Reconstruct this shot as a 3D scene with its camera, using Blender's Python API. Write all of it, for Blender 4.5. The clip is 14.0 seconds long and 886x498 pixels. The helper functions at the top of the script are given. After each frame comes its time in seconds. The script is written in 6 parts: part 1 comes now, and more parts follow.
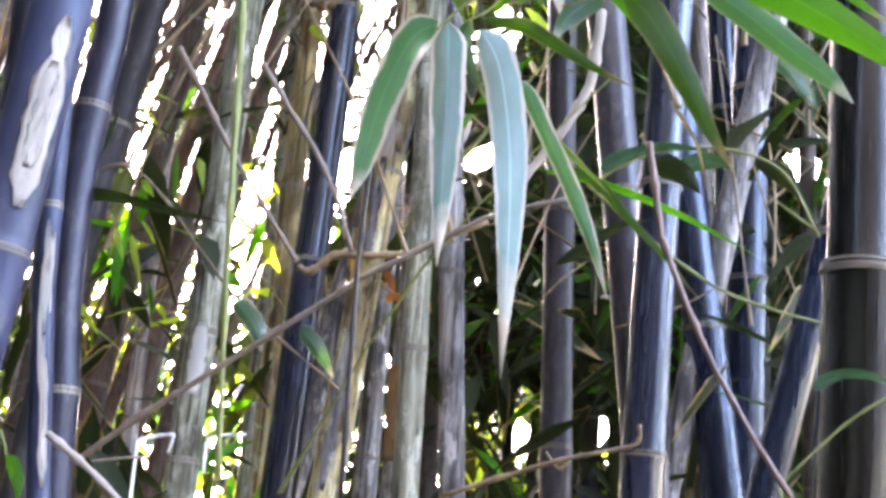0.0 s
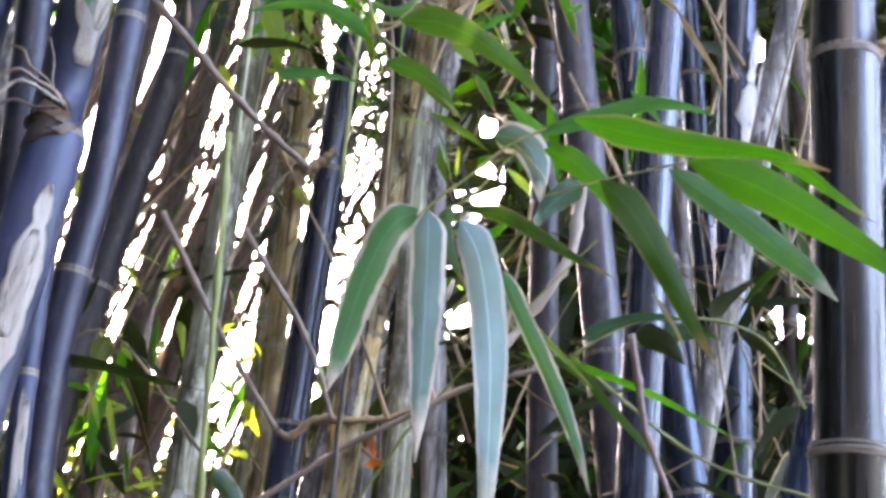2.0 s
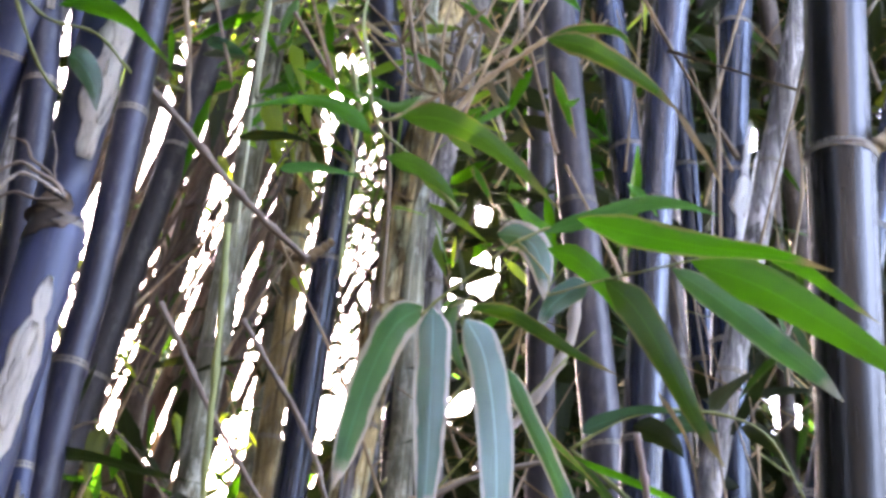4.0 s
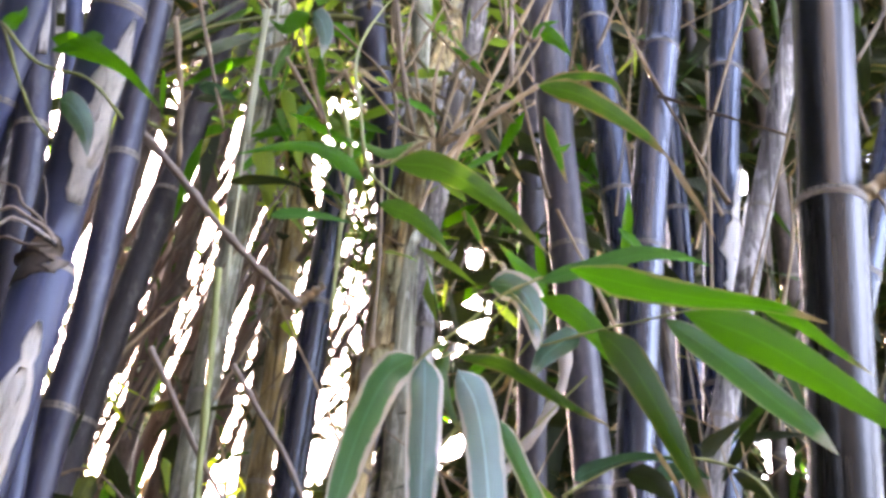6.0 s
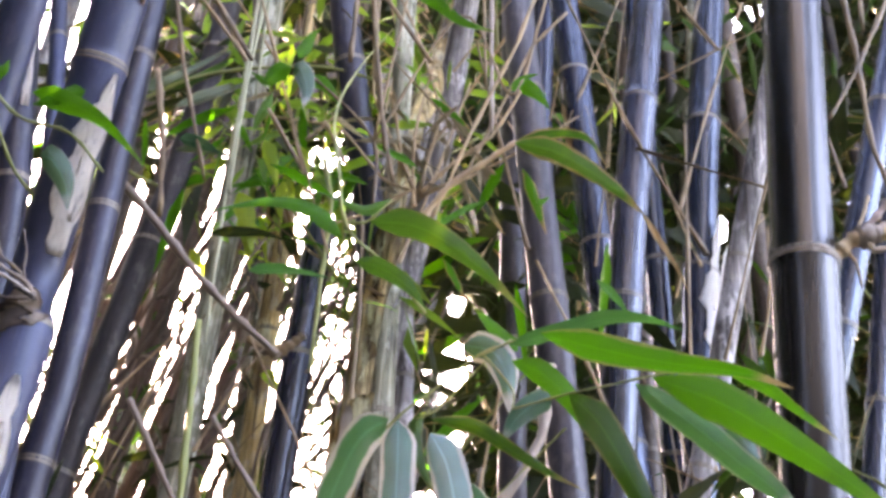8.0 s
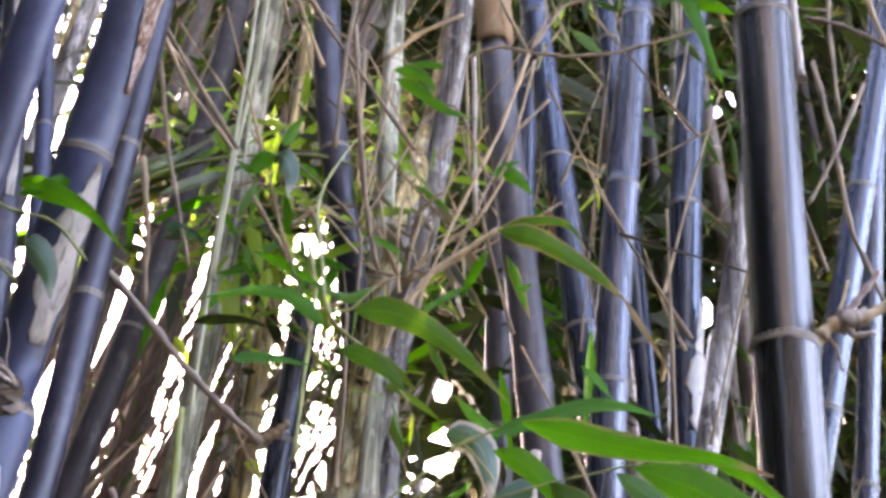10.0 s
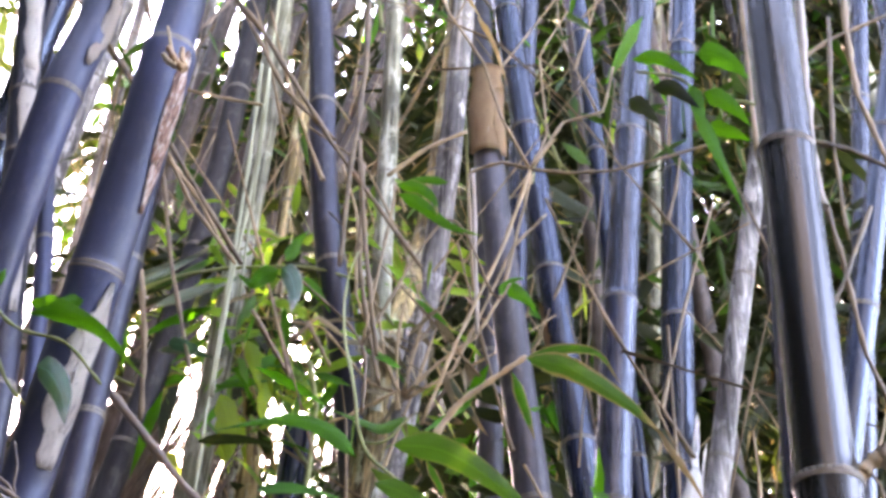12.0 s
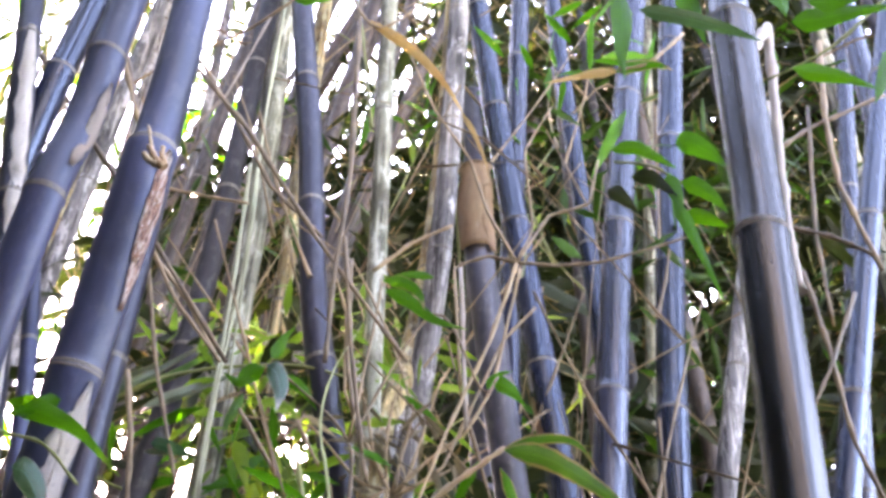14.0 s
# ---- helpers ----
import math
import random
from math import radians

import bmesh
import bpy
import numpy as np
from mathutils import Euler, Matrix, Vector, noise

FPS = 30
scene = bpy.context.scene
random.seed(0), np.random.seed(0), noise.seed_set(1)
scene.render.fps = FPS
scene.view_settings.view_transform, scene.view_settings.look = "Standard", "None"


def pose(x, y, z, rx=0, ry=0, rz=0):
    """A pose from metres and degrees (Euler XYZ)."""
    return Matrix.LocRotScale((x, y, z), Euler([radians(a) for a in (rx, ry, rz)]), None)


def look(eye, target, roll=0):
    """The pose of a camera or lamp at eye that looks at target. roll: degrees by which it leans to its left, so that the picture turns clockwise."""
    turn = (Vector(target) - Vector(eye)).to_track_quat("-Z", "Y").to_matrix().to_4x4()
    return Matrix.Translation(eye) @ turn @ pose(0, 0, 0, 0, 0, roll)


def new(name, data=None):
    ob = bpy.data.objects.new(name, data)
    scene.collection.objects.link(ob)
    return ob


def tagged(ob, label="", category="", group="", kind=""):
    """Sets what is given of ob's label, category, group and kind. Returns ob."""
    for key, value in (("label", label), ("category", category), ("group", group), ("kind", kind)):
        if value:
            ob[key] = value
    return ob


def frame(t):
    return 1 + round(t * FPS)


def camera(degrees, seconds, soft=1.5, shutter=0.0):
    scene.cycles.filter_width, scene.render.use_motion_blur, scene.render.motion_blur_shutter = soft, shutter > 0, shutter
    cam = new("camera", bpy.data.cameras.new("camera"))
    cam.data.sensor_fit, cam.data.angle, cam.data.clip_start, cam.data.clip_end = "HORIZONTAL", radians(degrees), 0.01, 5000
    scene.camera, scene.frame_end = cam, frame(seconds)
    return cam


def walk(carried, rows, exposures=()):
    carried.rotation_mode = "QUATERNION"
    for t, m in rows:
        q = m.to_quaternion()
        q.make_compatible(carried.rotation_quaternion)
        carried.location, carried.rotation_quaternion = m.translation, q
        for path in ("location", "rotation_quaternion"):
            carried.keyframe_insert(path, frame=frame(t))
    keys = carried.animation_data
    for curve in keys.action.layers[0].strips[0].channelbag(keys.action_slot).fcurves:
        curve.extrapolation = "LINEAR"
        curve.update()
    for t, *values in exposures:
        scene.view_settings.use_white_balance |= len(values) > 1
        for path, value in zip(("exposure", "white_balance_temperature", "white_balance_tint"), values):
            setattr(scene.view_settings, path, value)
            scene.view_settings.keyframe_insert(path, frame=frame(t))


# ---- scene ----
cam = camera(38.0, 14.0, soft=3.4)
PATH = [
    (0, (0.0, 0.0, 1.55), (-0.266, 1.906, 2.093), 4.9),
    (0.5, (-0.002, -0.004, 1.553), (-0.26, 1.891, 2.139), 5.1),
    (1, (-0.006, -0.007, 1.557), (-0.256, 1.871, 2.198), 5.1),
    (1.5, (0.0, 0.003, 1.568), (-0.254, 1.859, 2.269), 5.1),
    (2, (0.0, 0.004, 1.574), (-0.251, 1.836, 2.337), 5.0),
    (2.5, (0.004, 0.001, 1.575), (-0.249, 1.809, 2.393), 5.1),
    (3, (-0.001, -0.002, 1.575), (-0.25, 1.791, 2.425), 5.1),
    (5.5, (-0.007, -0.002, 1.583), (-0.246, 1.756, 2.506), 5.0),
    (6, (-0.007, -0.002, 1.583), (-0.239, 1.746, 2.526), 5.0),
    (6.5, (-0.001, -0.004, 1.575), (-0.233, 1.731, 2.543), 5.0),
    (7, (-0.004, -0.019, 1.58), (-0.223, 1.711, 2.559), 5.0),
    (9.5, (0.005, -0.003, 1.591), (-0.191, 1.668, 2.672), 4.6),
    (10, (0.003, -0.018, 1.589), (-0.187, 1.63, 2.705), 4.3),
    (10.5, (0.002, -0.036, 1.596), (-0.186, 1.593, 2.741), 3.9),
    (11, (-0.014, -0.045, 1.601), (-0.19, 1.563, 2.778), 3.8),
    (11.5, (-0.035, -0.026, 1.602), (-0.191, 1.551, 2.821), 4.0),
    (12, (-0.06, -0.03, 1.613), (-0.191, 1.533, 2.855), 3.6),
    (12.5, (-0.039, -0.039, 1.639), (-0.183, 1.516, 2.889), 4.3),
    (13, (-0.01, -0.038, 1.636), (-0.176, 1.491, 2.915), 4.6),
    (13.5, (-0.032, -0.052, 1.594), (-0.174, 1.437, 2.921), 2.7),
    (14, (-0.033, -0.019, 1.61), (-0.171, 1.441, 2.97), 3.0),
]
walk(cam, [(t, look(eye, target, roll)) for t, eye, target, roll in PATH], [(0, 6.08, 8150, 31), (1, 6.20, 8150, 31), (1.5, 6.14, 8150, 31), (2, 5.72, 8100, 31), (3, 5.53, 8000, 32), (6, 5.74, 9050, 37), (9.5, 5.58, 9000, 36), (11, 5.53, 8750, 38), (11.5, 5.71, 8750, 37), (14, 5.74, 8850, 36)])

# ---- world, sun, exposure ----
SUN_UP, SUN_LEFT = radians(21.3), radians(21.7)
world = bpy.data.worlds.new("sky")
scene.world = world
world.use_nodes = True
wn = world.node_tree
sky = wn.nodes.new("ShaderNodeTexSky")
sky.sky_type, sky.sun_disc = "NISHITA", False
sky.sun_elevation, sky.sun_rotation = SUN_UP, -SUN_LEFT
sky.air_density, sky.dust_density, sky.ozone_density = 1.0, 0.4, 1.5
wn.links.new(sky.outputs[0], wn.nodes["Background"].inputs[0])
wn.nodes["Background"].inputs[1].default_value = 0.15

sun = new("sun", bpy.data.lights.new("sun", "SUN"))
sun.data.energy, sun.data.angle, sun.data.color = 1.6, radians(0.55), (1.0, 0.93, 0.82)
SUN_DIR = Vector((-math.sin(SUN_LEFT) * math.cos(SUN_UP), math.cos(SUN_LEFT) * math.cos(SUN_UP), math.sin(SUN_UP)))
sun.matrix_world = look(SUN_DIR * 30, (0, 0, 0))


# ---- materials ----
def tree_of(name):
    m = bpy.data.materials.new(name)
    m.use_nodes = True
    nt = m.node_tree
    return m, nt, nt.nodes["Principled BSDF"]


def node(nt, kind, **inputs):
    n = nt.nodes.new(kind)
    for key, value in inputs.items():
        n.inputs[key.replace("_", " ")].default_value = value
    return n


def mix(nt, fac, a, b):
    """A colour mix; a, b and fac are sockets or values."""
    n = nt.nodes.new("ShaderNodeMix")
    n.data_type = "RGBA"
    for socket, value in ((n.inputs[0], fac), (n.inputs[6], a), (n.inputs[7], b)):
        if isinstance(value, bpy.types.NodeSocket):
            nt.links.new(value, socket)
        elif isinstance(value, tuple):
            socket.default_value = (*value, 1.0)
        else:
            socket.default_value = value
    return n.outputs[2]


def calc(nt, op, a, b=0.0):
    n = nt.nodes.new("ShaderNodeMath")
    n.operation = op
    for socket, value in zip(n.inputs, (a, b)):
        if isinstance(value, bpy.types.NodeSocket):
            nt.links.new(value, socket)
        else:
            socket.default_value = value
    return n.outputs[0]


def span(nt, value, lo, hi, a=0.0, b=1.0):
    n = node(nt, "ShaderNodeMapRange", From_Min=lo, From_Max=hi, To_Min=a, To_Max=b)
    nt.links.new(value, n.inputs["Value"])
    return n.outputs[0]


def grain(nt, scale, detail=4.0, stretch=(1, 1, 1), kind="Object", rough=0.55):
    co = nt.nodes.new("ShaderNodeTexCoord")
    mp = node(nt, "ShaderNodeMapping")
    mp.inputs["Scale"].default_value = stretch
    nz = node(nt, "ShaderNodeTexNoise", Scale=scale, Detail=detail, Roughness=rough)
    nt.links.new(co.outputs[kind], mp.inputs[0])
    nt.links.new(mp.outputs[0], nz.inputs["Vector"])
    return nz.outputs["Fac"]


def bump(nt, bsdf, height, strength, distance=0.002):
    b = node(nt, "ShaderNodeBump", Strength=strength, Distance=distance)
    nt.links.new(height, b.inputs["Height"])
    nt.links.new(b.outputs[0], bsdf.inputs["Normal"])


def uv_parts(nt, layer):
    u = nt.nodes.new("ShaderNodeUVMap")
    u.uv_map = layer
    s = nt.nodes.new("ShaderNodeSeparateXYZ")
    nt.links.new(u.outputs[0], s.inputs[0])
    return s.outputs[0], s.outputs[1]


def culm_material(name, dark, light, bloom, bloom_amount, rough, speckle=0.0, fibre=0.0, gloss=0.5, sheen=(1, 1, 1)):
    """Bamboo rind: streaks along the stem, a waxy bloom that thickens under each node, blotches. Bloom and sheen also
    carry reflected sky blue.
    """
    m, nt, b = tree_of(name)
    blotch = span(nt, grain(nt, 9, 3, (1, 1, 0.35)), 0.35, 0.65)
    streak = grain(nt, 130, 5, (1, 1, 0.05))
    info = nt.nodes.new("ShaderNodeObjectInfo")
    fac = calc(nt, "ADD", calc(nt, "MULTIPLY", blotch, 0.6), calc(nt, "MULTIPLY", info.outputs["Random"], 0.4))
    colour = mix(nt, fac, dark, light)
    _, v = uv_parts(nt, "along")
    wax = calc(nt, "ADD", span(nt, v, 0.45, 1.0, 0.0, 0.5), calc(nt, "MULTIPLY", blotch, 0.5))
    wax = calc(nt, "MULTIPLY", wax, span(nt, streak, 0.3, 0.7, 0.35, 1.0))
    colour = mix(nt, calc(nt, "MULTIPLY", wax, bloom_amount), colour, bloom)
    if speckle:
        spots = span(nt, grain(nt, 55, 6, (1, 1, 0.45), rough=0.7), 0.52, 0.62)
        colour = mix(nt, calc(nt, "MULTIPLY", spots, speckle), colour, (0.42, 0.40, 0.34))
        dirt = span(nt, grain(nt, 26, 5, (1, 1, 0.3)), 0.55, 0.68)
        colour = mix(nt, calc(nt, "MULTIPLY", dirt, speckle * 0.8), colour, (0.05, 0.04, 0.03))
    if fibre:
        strand = grain(nt, 95, 6, (1, 1, 0.035), rough=0.7)
        colour = mix(nt, calc(nt, "MULTIPLY", span(nt, strand, 0.47, 0.40), fibre), colour, (dark[0] * 0.25, dark[1] * 0.22, dark[2] * 0.2))
        colour = mix(nt, calc(nt, "MULTIPLY", span(nt, strand, 0.54, 0.64), fibre), colour, (min(1, bloom[0] * 1.5), min(1, bloom[1] * 1.45), bloom[2] * 1.35))
        chips = span(nt, grain(nt, 34, 6, (1, 1, 0.35), rough=0.7), 0.53, 0.60)
        colour = mix(nt, calc(nt, "MULTIPLY", chips, fibre * 0.75), colour, tuple(min(0.78, c * 1.7) for c in bloom))
        patch = span(nt, grain(nt, 14, 4, (1, 1, 0.5)), 0.5, 0.62)
        colour = mix(nt, calc(nt, "MULTIPLY", patch, fibre * 0.7), colour, (dark[0] * 0.5, dark[1] * 0.45, dark[2] * 0.4))
    nt.links.new(colour, b.inputs["Base Color"])
    nt.links.new(calc(nt, "ADD", span(nt, streak, 0.3, 0.7, rough, rough + 0.08), calc(nt, "MULTIPLY", wax, 0.06)), b.inputs["Roughness"])
    b.inputs["Specular IOR Level"].default_value = gloss
    b.inputs["Specular Tint"].default_value = (*sheen, 1)
    b.inputs["Coat Weight"].default_value = 0.2 if gloss > 0.6 else 0.0
    b.inputs["Coat Roughness"].default_value = 0.2
    bump(nt, b, streak, 0.08, 0.001)
    return m


# Blue of the reflected sky is put into these black rinds' bloom and sheen.
BLACK = culm_material("black_bamboo_rind", (0.007, 0.006, 0.010), (0.018, 0.019, 0.038), (0.040, 0.066, 0.20), 0.19, 0.21, gloss=0.7, sheen=(0.70, 0.83, 1.0))
NAVY = culm_material("sky_tinted_dark_rind", (0.006, 0.006, 0.010), (0.012, 0.014, 0.030), (0.030, 0.060, 0.20), 0.20, 0.20, gloss=0.65, sheen=(0.55, 0.75, 1.0))
INK = culm_material("violet_black_rind", (0.006, 0.005, 0.009), (0.014, 0.013, 0.023), (0.080, 0.085, 0.16), 0.2, 0.34, 0.06, 0.08, gloss=0.5, sheen=(0.8, 0.87, 1.0))
# Shaded copy of the black rind: low gloss and bloom imitate the shade.
REAR = culm_material("shaded_dark_rind", (0.013, 0.011, 0.012), (0.038, 0.032, 0.034), (0.09, 0.085, 0.095), 0.3, 0.5, 0.08, 0.1, 0.25)
BLACK_POLISHED = culm_material("polished_black_rind", (0.003, 0.002, 0.0015), (0.008, 0.005, 0.004), (0.10, 0.11, 0.16), 0.04, 0.20, gloss=0.6, sheen=(0.95, 0.97, 1.0))
WAXY = culm_material("waxy_blue_black_rind", (0.016, 0.017, 0.032), (0.034, 0.037, 0.072), (0.085, 0.115, 0.27), 0.42, 0.40, 0.05, gloss=0.6, sheen=(0.70, 0.83, 1.0))
# Muted purple-grey rind with a faint pale bloom.
MUTED = culm_material("muted_purple_rind", (0.012, 0.010, 0.015), (0.032, 0.027, 0.039), (0.13, 0.125, 0.17), 0.35, 0.36, 0.10, 0.15, 0.6)
# Brown rind, its base lightened to stand in for hazy sun glare.
BROWN = culm_material("brown_bamboo_rind", (0.030, 0.021, 0.017), (0.090, 0.063, 0.052), (0.20, 0.155, 0.135), 0.28, 0.38, 0.12, 0.2, 0.3)
GREY = culm_material("weathered_grey_culm", (0.075, 0.070, 0.070), (0.30, 0.28, 0.28), (0.46, 0.44, 0.44), 0.5, 0.6, 0.6, 0.85, 0.3)
GREYGREEN = culm_material("mossy_grey_green_culm", (0.085, 0.085, 0.05), (0.25, 0.25, 0.165), (0.38, 0.38, 0.31), 0.5, 0.55, 0.7, 0.9, 0.3)
SHEATH = culm_material("tan_fibrous_sheath", (0.19, 0.125, 0.05), (0.56, 0.41, 0.18), (0.64, 0.51, 0.29), 0.5, 0.65, 0.75, 0.95, 0.3)


def plain_bark(name, dark, light, rough=0.6):
    m, nt, b = tree_of(name)
    n = grain(nt, 60, 5, (1, 1, 0.4))
    info = nt.nodes.new("ShaderNodeObjectInfo")
    island = nt.nodes.new("ShaderNodeNewGeometry").outputs["Random Per Island"]
    own = calc(nt, "FRACT", calc(nt, "ADD", info.outputs["Random"], island))
    f = calc(nt, "ADD", calc(nt, "MULTIPLY", span(nt, n, 0.3, 0.7), 0.45), calc(nt, "MULTIPLY", own, 0.55))
    nt.links.new(mix(nt, f, dark, light), b.inputs["Base Color"])
    b.inputs["Roughness"].default_value = rough
    bump(nt, b, n, 0.4, 0.001)
    return m


TWIG = plain_bark("dry_brown_twig", (0.050, 0.031, 0.017), (0.48, 0.32, 0.17), 0.5)
TWIG_DULL = plain_bark("dull_brown_twig", (0.045, 0.033, 0.026), (0.22, 0.165, 0.13), 0.55)
TWIG_GREY = plain_bark("grey_brown_twig", (0.12, 0.085, 0.062), (0.33, 0.25, 0.19), 0.5)
TWIG_RED = plain_bark("reddish_twig", (0.13, 0.075, 0.06), (0.30, 0.20, 0.17), 0.45)
TWIG_PALE = plain_bark("pale_bleached_twig", (0.30, 0.24, 0.20), (0.52, 0.45, 0.39), 0.6)
TWIG_TAN = plain_bark("tan_cut_wood", (0.30, 0.20, 0.11), (0.58, 0.45, 0.28), 0.65)
TWIG_BLACK = plain_bark("black_twig", (0.012, 0.010, 0.009), (0.05, 0.04, 0.035), 0.45)
TWIG_LICHEN = plain_bark("pale_greenish_stalk", (0.20, 0.21, 0.12), (0.44, 0.45, 0.30), 0.55)
TWIG_GREEN = plain_bark("green_twig", (0.12, 0.15, 0.03), (0.28, 0.30, 0.10), 0.45)
NODE_RING = plain_bark("pale_node_ring", (0.09, 0.075, 0.06), (0.30, 0.26, 0.21), 0.6)
SCAR = plain_bark("pale_scrap_and_sunlit_edge", (0.56, 0.51, 0.46), (0.82, 0.78, 0.72), 0.75)


def flaked(material, under=(0.05, 0.05, 0.075), low=0.42, high=0.36):
    """Skin that has flaked off here and there down to what lies under it."""
    nt = material.node_tree
    b = nt.nodes["Principled BSDF"]
    old = b.inputs["Base Color"].links[0].from_socket
    chips = span(nt, grain(nt, 150, 6, (1, 1, 0.10), rough=0.75), low, high)
    nt.links.new(mix(nt, chips, old, under), b.inputs["Base Color"])


flaked(SCAR, (0.42, 0.39, 0.36), 0.54, 0.64)
# White sheath, with the light it catches added to its white.
WHITE_SHEATH = plain_bark("bright_white_sheath", (0.74, 0.72, 0.70), (0.90, 0.89, 0.88), 0.7)
HUSK = plain_bark("orange_brown_husk", (0.36, 0.20, 0.10), (0.60, 0.42, 0.24), 0.6)
flaked(HUSK, (0.10, 0.06, 0.035), 0.39, 0.33)
RUST_HUSK = plain_bark("rust_red_husk", (0.34, 0.13, 0.075), (0.64, 0.40, 0.30), 0.6)
flaked(RUST_HUSK, (0.76, 0.68, 0.62), 0.51, 0.56)
flaked(RUST_HUSK, (0.04, 0.03, 0.045), 0.46, 0.41)
flaked(HUSK, (0.62, 0.55, 0.47), 0.64, 0.69)


def leaf_material(name, colour, glow, rough, share, dry=(0.45, 0.30, 0.13), vary=0.35, gloss=0.75):
    """A bamboo leaf: ribbed along its length, lets light through, dries from the edges and the tip."""
    m, nt, b = tree_of(name)
    u, v = uv_parts(nt, "leaf")
    wear, toss = uv_parts(nt, "wear")
    edge = calc(nt, "ABSOLUTE", calc(nt, "SUBTRACT", u, 0.5))
    rib = nt.nodes.new("ShaderNodeTexWave")
    rib.inputs["Scale"].default_value = 8.0
    rib.inputs["Distortion"].default_value = 0.6
    c = nt.nodes.new("ShaderNodeCombineXYZ")
    nt.links.new(u, c.inputs[0])
    nt.links.new(calc(nt, "MULTIPLY", v, 0.1), c.inputs[1])
    nt.links.new(c.outputs[0], rib.inputs["Vector"])
    spot = grain(nt, 70, 5)
    base = mix(nt, span(nt, spot, 0.35, 0.65, 0.0, vary), colour, tuple(x * 0.45 for x in colour))
    base = mix(nt, calc(nt, "MULTIPLY", toss, vary), base, (colour[0] * 1.7, colour[1] * 1.25, colour[2] * 0.7))
    base = mix(nt, span(nt, rib.outputs["Fac"], 0.2, 0.9, 0.0, 0.55), base, tuple(x * 0.5 for x in colour))
    midrib = span(nt, edge, 0.015, 0.04, 0.55, 0.0)
    base = mix(nt, midrib, base, tuple(min(1.0, x * 1.8) for x in colour))
    lim = calc(nt, "ADD", edge, calc(nt, "MULTIPLY", span(nt, spot, 0.3, 0.7, -0.5, 0.5), 0.10))
    dead = calc(nt, "MULTIPLY", span(nt, calc(nt, "ADD", lim, calc(nt, "MULTIPLY", wear, 0.07)), 0.41, 0.47), wear)
    tip = calc(nt, "MULTIPLY", span(nt, calc(nt, "ADD", v, calc(nt, "MULTIPLY", spot, 0.15)), 0.86, 0.97), span(nt, wear, 0.0, 0.4))
    whole = span(nt, wear, 0.94, 1.0)
    dead = calc(nt, "MAXIMUM", calc(nt, "MAXIMUM", dead, tip), whole)
    base = mix(nt, dead, base, dry)
    nt.links.new(base, b.inputs["Base Color"])
    b.inputs["Roughness"].default_value = rough
    b.inputs["Specular IOR Level"].default_value = gloss
    bump(nt, b, rib.outputs["Fac"], 0.5, 0.0008)
    back = nt.nodes.new("ShaderNodeBsdfTranslucent")
    through_colour = mix(nt, dead, mix(nt, calc(nt, "MULTIPLY", toss, 0.5), glow, (glow[0] * 1.4, glow[1], glow[2] * 0.6)), dry)
    nt.links.new(through_colour, back.inputs[0])
    ms = nt.nodes.new("ShaderNodeMixShader")
    ms.inputs[0].default_value = share
    nt.links.new(b.outputs[0], ms.inputs[1])
    nt.links.new(back.outputs[0], ms.inputs[2])
    nt.links.new(ms.outputs[0], nt.nodes["Material Output"].inputs[0])
    return m


LEAF = leaf_material("green_leaf", (0.022, 0.190, 0.006), (0.070, 0.38, 0.010), 0.38, 0.34, gloss=0.25)
LEAF_TEAL = leaf_material("dark_blue_green_leaf", (0.030, 0.185, 0.080), (0.08, 0.34, 0.06), 0.30, 0.28, (0.62, 0.55, 0.42), gloss=0.5)
# Leaf green darkened to carry the deep shade inside and behind the clump.
LEAF_DARK = leaf_material("shade_darkened_leaf", (0.020, 0.032, 0.012), (0.055, 0.10, 0.015), 0.5, 0.15, gloss=0.22)
# Glaucous leaf undersides; part of the sky sheen is in the base colour.
LEAF_BLUE = leaf_material("glaucous_leaf", (0.055, 0.170, 0.132), (0.10, 0.30, 0.08), 0.25, 0.15, (0.66, 0.58, 0.46))
# Paler copy whose base colour paints the sky's reflection on the blade.
LEAF_SHEEN = leaf_material("sky_sheen_leaf", (0.20, 0.41, 0.43), (0.12, 0.32, 0.14), 0.24, 0.12, (0.66, 0.58, 0.47))
LEAF_SAGE = leaf_material("dull_sage_leaf", (0.095, 0.155, 0.095), (0.06, 0.12, 0.04), 0.30, 0.12, gloss=0.8)
LEAF_SOFT = leaf_material("soft_green_leaf", (0.050, 0.200, 0.020), (0.095, 0.30, 0.020), 0.40, 0.26, gloss=0.35)
LEAF_DRY = leaf_material("withered_leaf", (0.46, 0.30, 0.10), (0.58, 0.37, 0.09), 0.5, 0.35, (0.56, 0.34, 0.10))
# Sunlit copy of the leaf: the sun's glow is put into its colours.
LEAF_SUNLIT = leaf_material("sunlit_lime_leaf", (0.18, 0.34, 0.03), (0.50, 0.80, 0.06), 0.45, 0.6)
# Lighter leaf copy; light from behind is painted into base and glow.
LEAF_BACKLIT = leaf_material("backlit_green_leaf", (0.085, 0.22, 0.035), (0.24, 0.50, 0.045), 0.4, 0.5, gloss=0.45)
LEAF_RUST = leaf_material("rust_red_leaf", (0.42, 0.14, 0.035), (0.80, 0.27, 0.04), 0.5, 0.5)
# Duller copy of the green leaf with shade put into its colour.
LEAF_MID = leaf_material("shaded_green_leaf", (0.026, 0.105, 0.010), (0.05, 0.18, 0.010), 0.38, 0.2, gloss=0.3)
LEAF_TAN = leaf_material("dry_tan_leaf", (0.28, 0.235, 0.15), (0.20, 0.165, 0.10), 0.6, 0.3)

